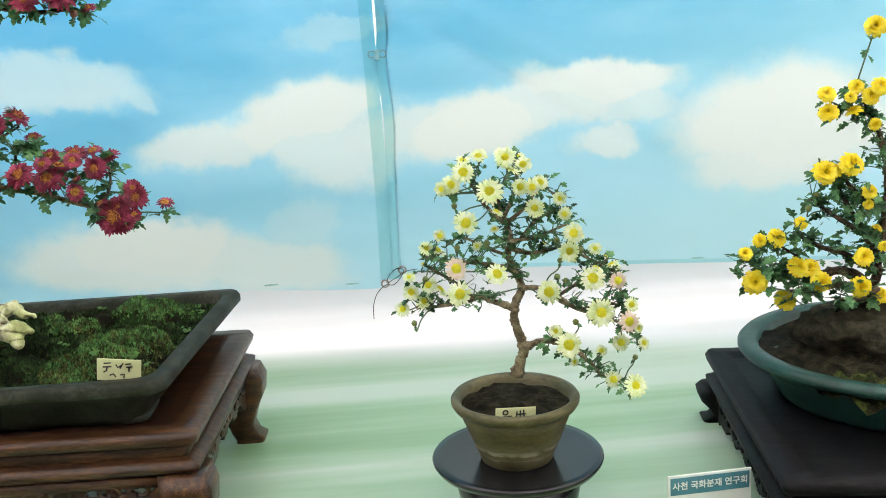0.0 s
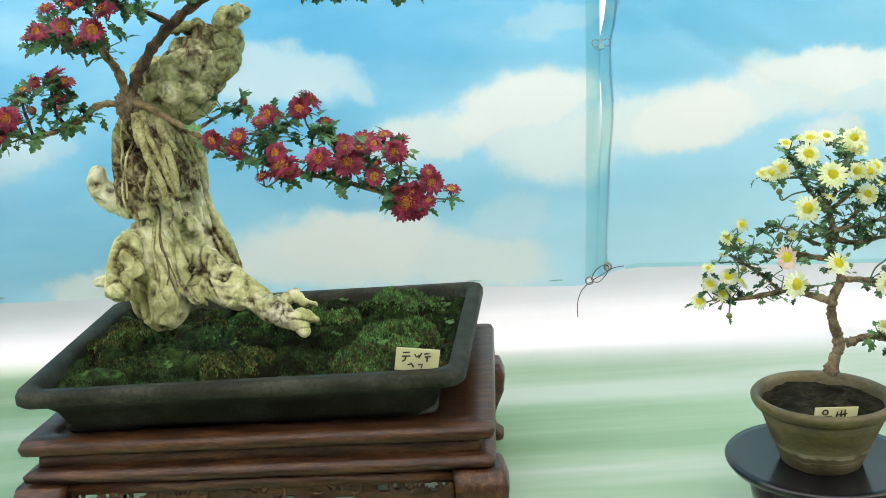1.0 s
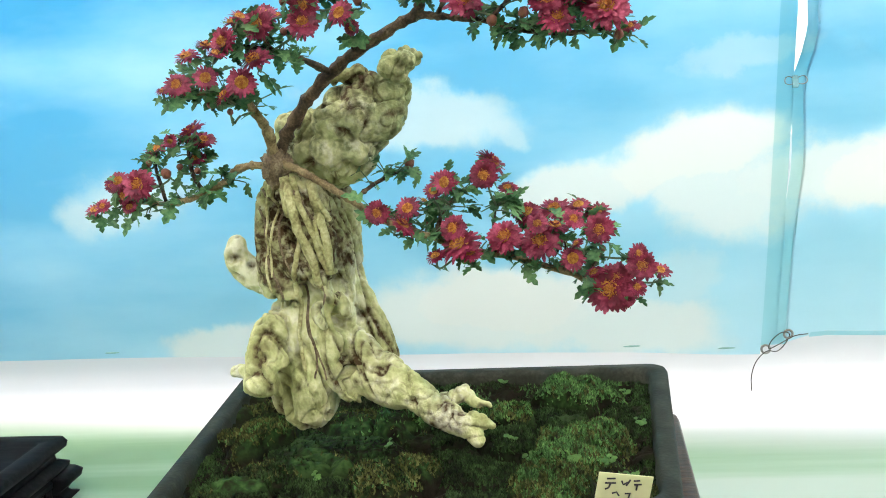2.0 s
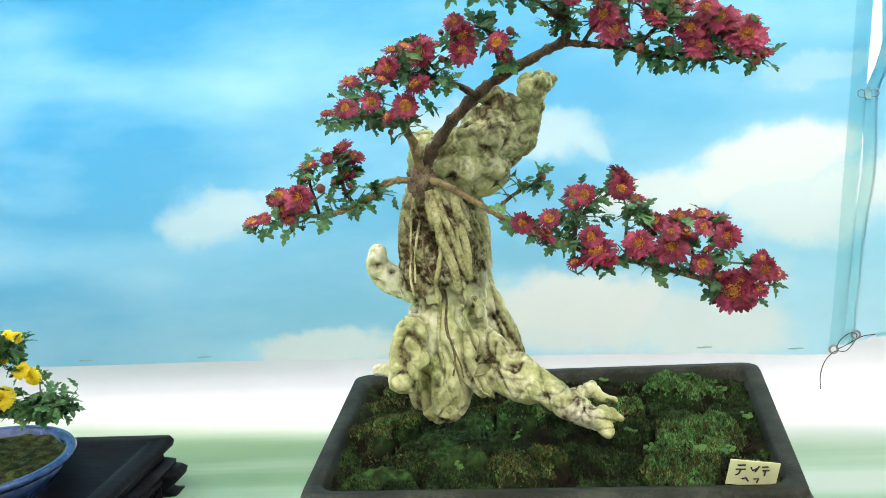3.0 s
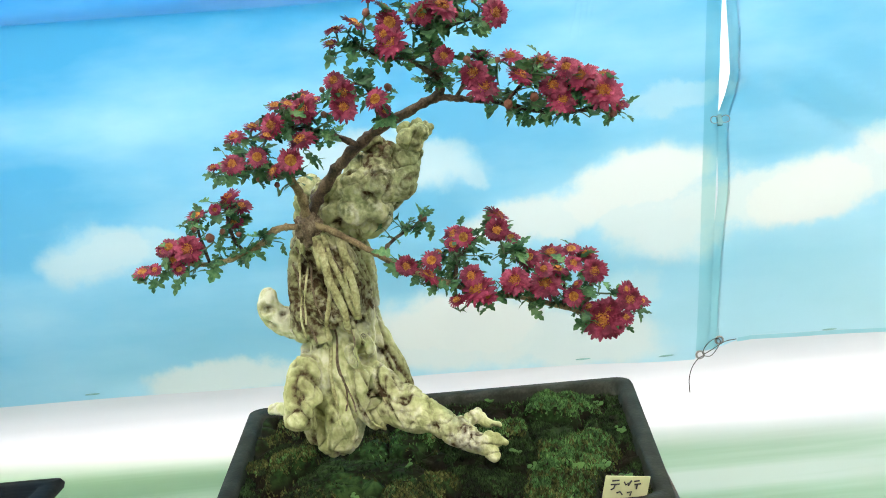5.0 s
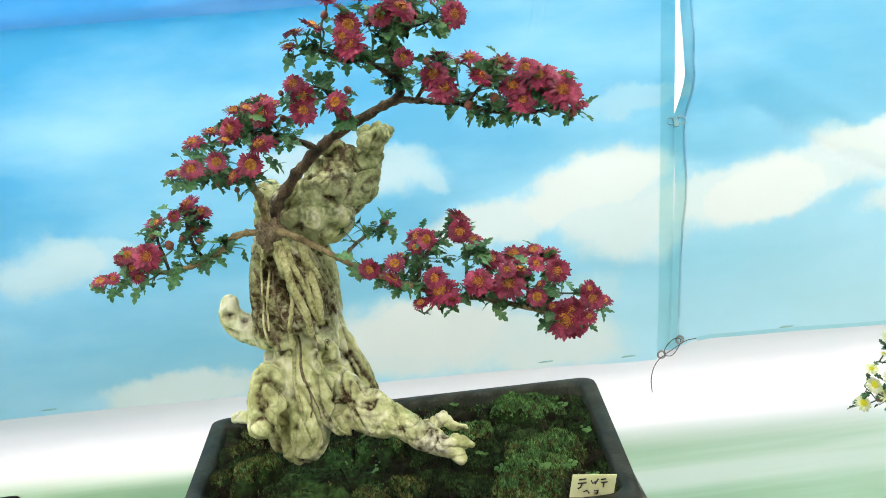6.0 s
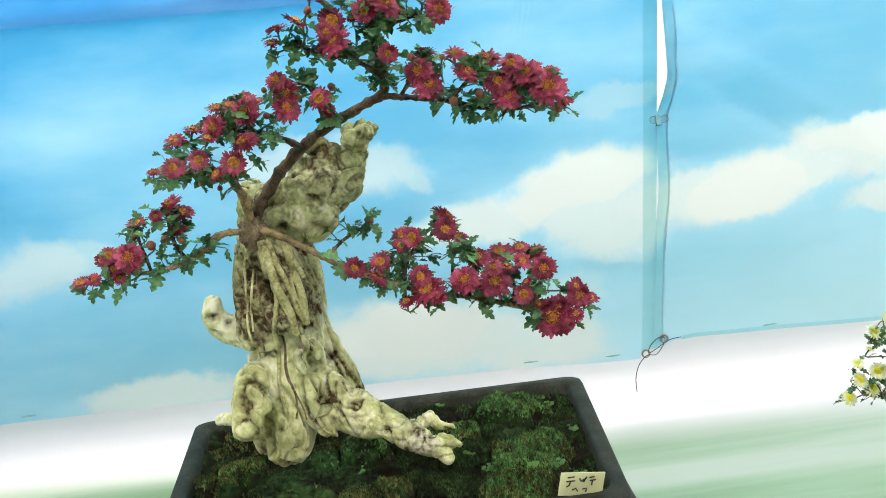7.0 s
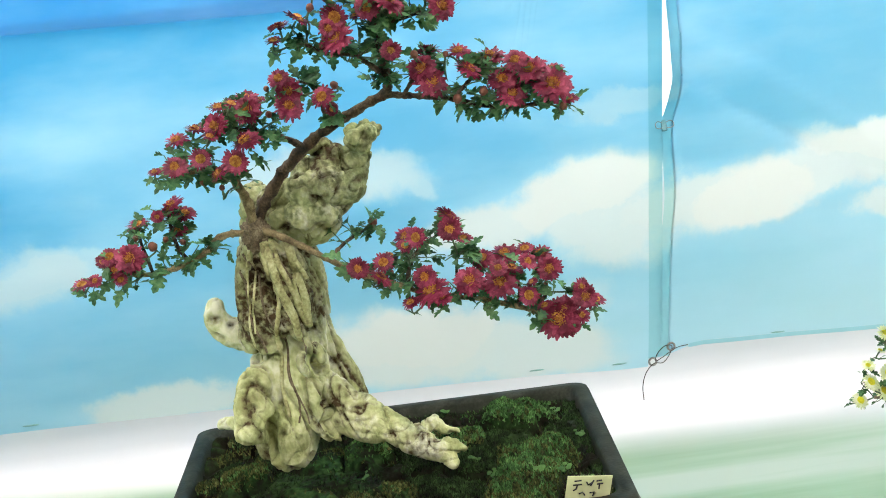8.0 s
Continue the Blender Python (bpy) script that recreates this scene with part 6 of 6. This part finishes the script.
def rootlets():
    """Thin dark rootlets that wander down the wood to the soil."""
    rng = random.Random(31)
    for k in range(11):
        f0 = k / 10
        x0, lean = -0.805 + 0.100 * f0, -0.03 + 0.12 * f0 + rng.uniform(-0.03, 0.03)
        top, low = rng.choice((0.46, 0.44, 0.36, 0.30)), rng.choice((0.13, 0.16, 0.20, 0.25))
        thick, ph, pts, z = rng.uniform(0.0012, 0.0022), rng.uniform(0, 6), [], top
        while z > low:
            f = (0.466 - z) / 0.25
            x = x0 + lean * f + 0.010 * math.sin(z * 17 + ph) + 0.003 * math.sin(z * 80 + 2 * ph)
            p = on_wood(x, z)
            if p is None or (pts and abs(p.y - pts[-1][1]) > 0.02):
                break
            pts.append((p.x, p.y + 0.0002, p.z, thick * (1 - 0.3 * f)))
            z -= 0.006
        if len(pts) > 6:
            v, f = [], []
            tube(v, f, [tuple(p) for p in spline(pts, 2)], 6, 0.2, rng)
            from_lists("rootlet", v, f, M_BARK_OLIVE, DRIFT, "thin dark brown rootlet")


rootlets()


def knotted_foot():
    """Rough knot where the limbs of the red plant spring from the wood."""
    bm = bmesh.new()
    bmesh.ops.create_icosphere(bm, subdivisions=4, radius=1.0)
    for v in bm.verts:
        d = 1 + 0.45 * bump_noise(*v.co, 2.2) + 0.25 * bump_noise(*v.co, 5) + 0.10 * bump_noise(*v.co, 12)
        v.co = Vector((v.co.x * 0.014, v.co.y * 0.010, v.co.z * 0.020)) * d
    ob = part("root_knot", bm, M_BARK_OLIVE, RED_PLANT, "rough knotted root crown")
    ob.matrix_world = pose(-0.766, 1.303, 0.482)
    ob.matrix_basis = RED_PLANT.matrix_basis.inverted() @ pose(-0.766, 1.303, 0.482)


knotted_foot()


# ---- rock in the oval pot ----
def rock():
    bm = bmesh.new()
    bmesh.ops.create_icosphere(bm, subdivisions=5, radius=1.0)
    for v in bm.verts:
        d = 1 + 0.28 * bump_noise(*v.co, 1.6) + 0.10 * bump_noise(*v.co, 5) + 0.04 * bump_noise(*v.co, 14)
        v.co = Vector((v.co.x * 0.125, v.co.y * 0.075, v.co.z * 0.062)) * d
    ob = part("rock", bm, M_ROCK)
    ob.matrix_world = pose(0.600, 1.310, 0.096, 0, 4, -8)
    return tagged(ob, "rough dark brown rock set in the teal pot", "rock")


rock()
mound = soil(pose(0.490, 1.165, 0.078, 0, 0, -28), 0.075, 0.0, M_MOSS_LOW, "small mound of moss before the rock", 1.0, 0.5, 0.016, "moss_mound")


# ---- name cards and the sign ----
def strokes(parent, rows):
    for row in rows:
        v, f = [], []
        tube(v, f, [(x, -0.0004, z, 0.0009) for x, z in row], 5)
        from_lists("pen_stroke", v, f, M_INK, parent)


def circle(cx, cz, r):
    return [(cx + r * math.cos(a), cz + r * math.sin(a)) for a in [2 * math.pi * k / 12 for k in range(13)]]


def name_card(m, w, h, rows, label):
    card = thing("name_card", m, label, "name card", "name cards")
    part("card", box(bmesh.new(), 0, w, 0, 0.0012, -h, 0, 0.0004), M_TAG, card, smooth=False)
    strokes(card, rows)
    return card


RED_WORD = [[(0.008, -0.006), (0.016, -0.005)], [(0.007, -0.011), (0.017, -0.010)], [(0.012, -0.011), (0.011, -0.016), (0.008, -0.018)], [(0.022, -0.007), (0.024, -0.011), (0.028, -0.008)], [(0.027, -0.012), (0.030, -0.005)], [(0.033, -0.006), (0.039, -0.005)], [(0.034, -0.010), (0.041, -0.009)], [(0.037, -0.010), (0.037, -0.016)], [(0.015, -0.022), (0.019, -0.020), (0.022, -0.024)], [(0.027, -0.021), (0.032, -0.020), (0.031, -0.025)]]
WHITE_WORD = [circle(0.012, -0.006, 0.003), [(0.005, -0.012), (0.020, -0.011)], [(0.011, -0.012), (0.010, -0.016)], [(0.026, -0.005), (0.025, -0.013)], [(0.030, -0.004), (0.030, -0.013)], [(0.025, -0.009), (0.030, -0.009)], [(0.034, -0.003), (0.035, -0.015)], [(0.031, -0.009), (0.037, -0.008)], [(0.029, -0.015), (0.037, -0.014), (0.036, -0.018)]]
name_card(pose(-0.459, 1.199, 0.190, 12, 9, 4), 0.051, 0.030, RED_WORD, "cream name card with black handwriting stuck in the planter")
name_card(pose(0.010, 1.157, 0.1015, 10, 2, 0), 0.049, 0.022, WHITE_WORD, "cream name card with black handwriting stuck in the small pot")

sign = thing("table_sign", pose(0.224, 1.165, TABLE, 0, 0, 3), "small white sign with a blue-green title band on the table", "sign")
part("board", box(bmesh.new(), 0, 0.110, 0, 0.003, 0, 0.080, 0.0006), M_SIGN, sign, smooth=False)
part("title_band", box(bmesh.new(), 0.003, 0.107, -0.0006, 0.0008, 0.054, 0.077), M_SIGN_BAND, sign, smooth=False)
font = bpy.data.curves.new("title", "FONT")
font.body, font.size, font.extrude, font.align_x, font.align_y = "사천 국화분재 연구회", 0.0113, 0.0002, "CENTER", "CENTER"
font.offset = 0.00022
txt = new("title", font)
bpy.context.view_layer.update()
title_me = bpy.data.meshes.new_from_object(txt.evaluated_get(bpy.context.evaluated_depsgraph_get()))
bpy.data.objects.remove(txt)
title_me.materials.clear()
title_me.materials.append(M_SIGN)
title = new("title", title_me)
title.parent = sign
title.matrix_local = pose(0.055, -0.0012, 0.0655, 90, 0, 0)
for x0, x1 in ((0.040, 0.048), (0.056, 0.066), (0.074, 0.084)):
    part("text_bar", box(bmesh.new(), x0, x1, -0.0008, 0.0005, 0.032, 0.041), M_INK, sign, smooth=False)


M_MARK = mat("green_print_mark", [(0.32, 0.56, 0.50), (0.45, 0.68, 0.66)], 80, 0.6, bump=0.0, through_light=0.5)


# ---- seedlings in the moss, print marks along the banner hem, crease in the cloth ----
def seedling(x, y, rng):
    v, f = [], []
    z = moss_height(x, y) - 0.001
    for k in range(rng.randint(4, 7)):
        a, ln = rng.uniform(0, 6.28), rng.uniform(0.004, 0.010)
        tip = (x + ln * 0.7 * math.cos(a), y + ln * 0.7 * math.sin(a), z + ln)
        tube(v, f, [(x, y, z, 0.0005), (*tip, 0.0004)], 4)
        b, r = len(v), rng.uniform(0.0022, 0.0038)
        v.append((tip[0], tip[1], tip[2] + 0.0006))
        v.extend((tip[0] + r * math.cos(2 * math.pi * q / 7), tip[1] + r * math.sin(2 * math.pi * q / 7), tip[2] + 0.3 * r * math.sin(q)) for q in range(7))
        f.extend((b, b + 1 + q, b + 1 + (q + 1) % 7) for q in range(7))
    ob = from_lists("seedling", v, f, M_SPROUT)
    ob.matrix_world = PLANTER_M
    tagged(ob, "tiny bright green seedling growing in the moss", "seedling", "seedlings in the moss")


M_SPROUT = mat("fresh_seedling_leaf", [(0.05, 0.13, 0.03), (0.10, 0.22, 0.05)], 60, 0.5, bump=0.1, through_light=0.25, spec=0.25)
sprout_rng = random.Random(31)
for sx, sy in ((-0.03, -0.06), (0.10, -0.05), (0.12, -0.07), (0.20, -0.10), (0.23, -0.13), (-0.20, -0.13), (-0.10, -0.15), (0.24, 0.16), (0.08, 0.19), (0.16, -0.14), (0.25, 0.02)):
    seedling(sx + sprout_rng.uniform(-0.01, 0.01), sy, sprout_rng)

for hx, side in ((-1.585, 0), (-1.335, 0), (-0.345, 0), (-0.175, 0), (0.58, 1), (0.16, 1)):
    hz = (hem_right(hx) if side else hem_left(hx)) + 0.012
    bm = bmesh.new()
    loft(bm, [[(hx + 0.016 * math.cos(q), banner_y(hx, hz) - 0.0012 - 0.0002 * s, hz + 0.0018 * math.sin(q)) for q in [2 * math.pi * k / 10 for k in range(10)]] for s in (0, 1)])
    part("print_mark", bm, M_MARK, right_banner if side else left_banner, "faint green printed mark")
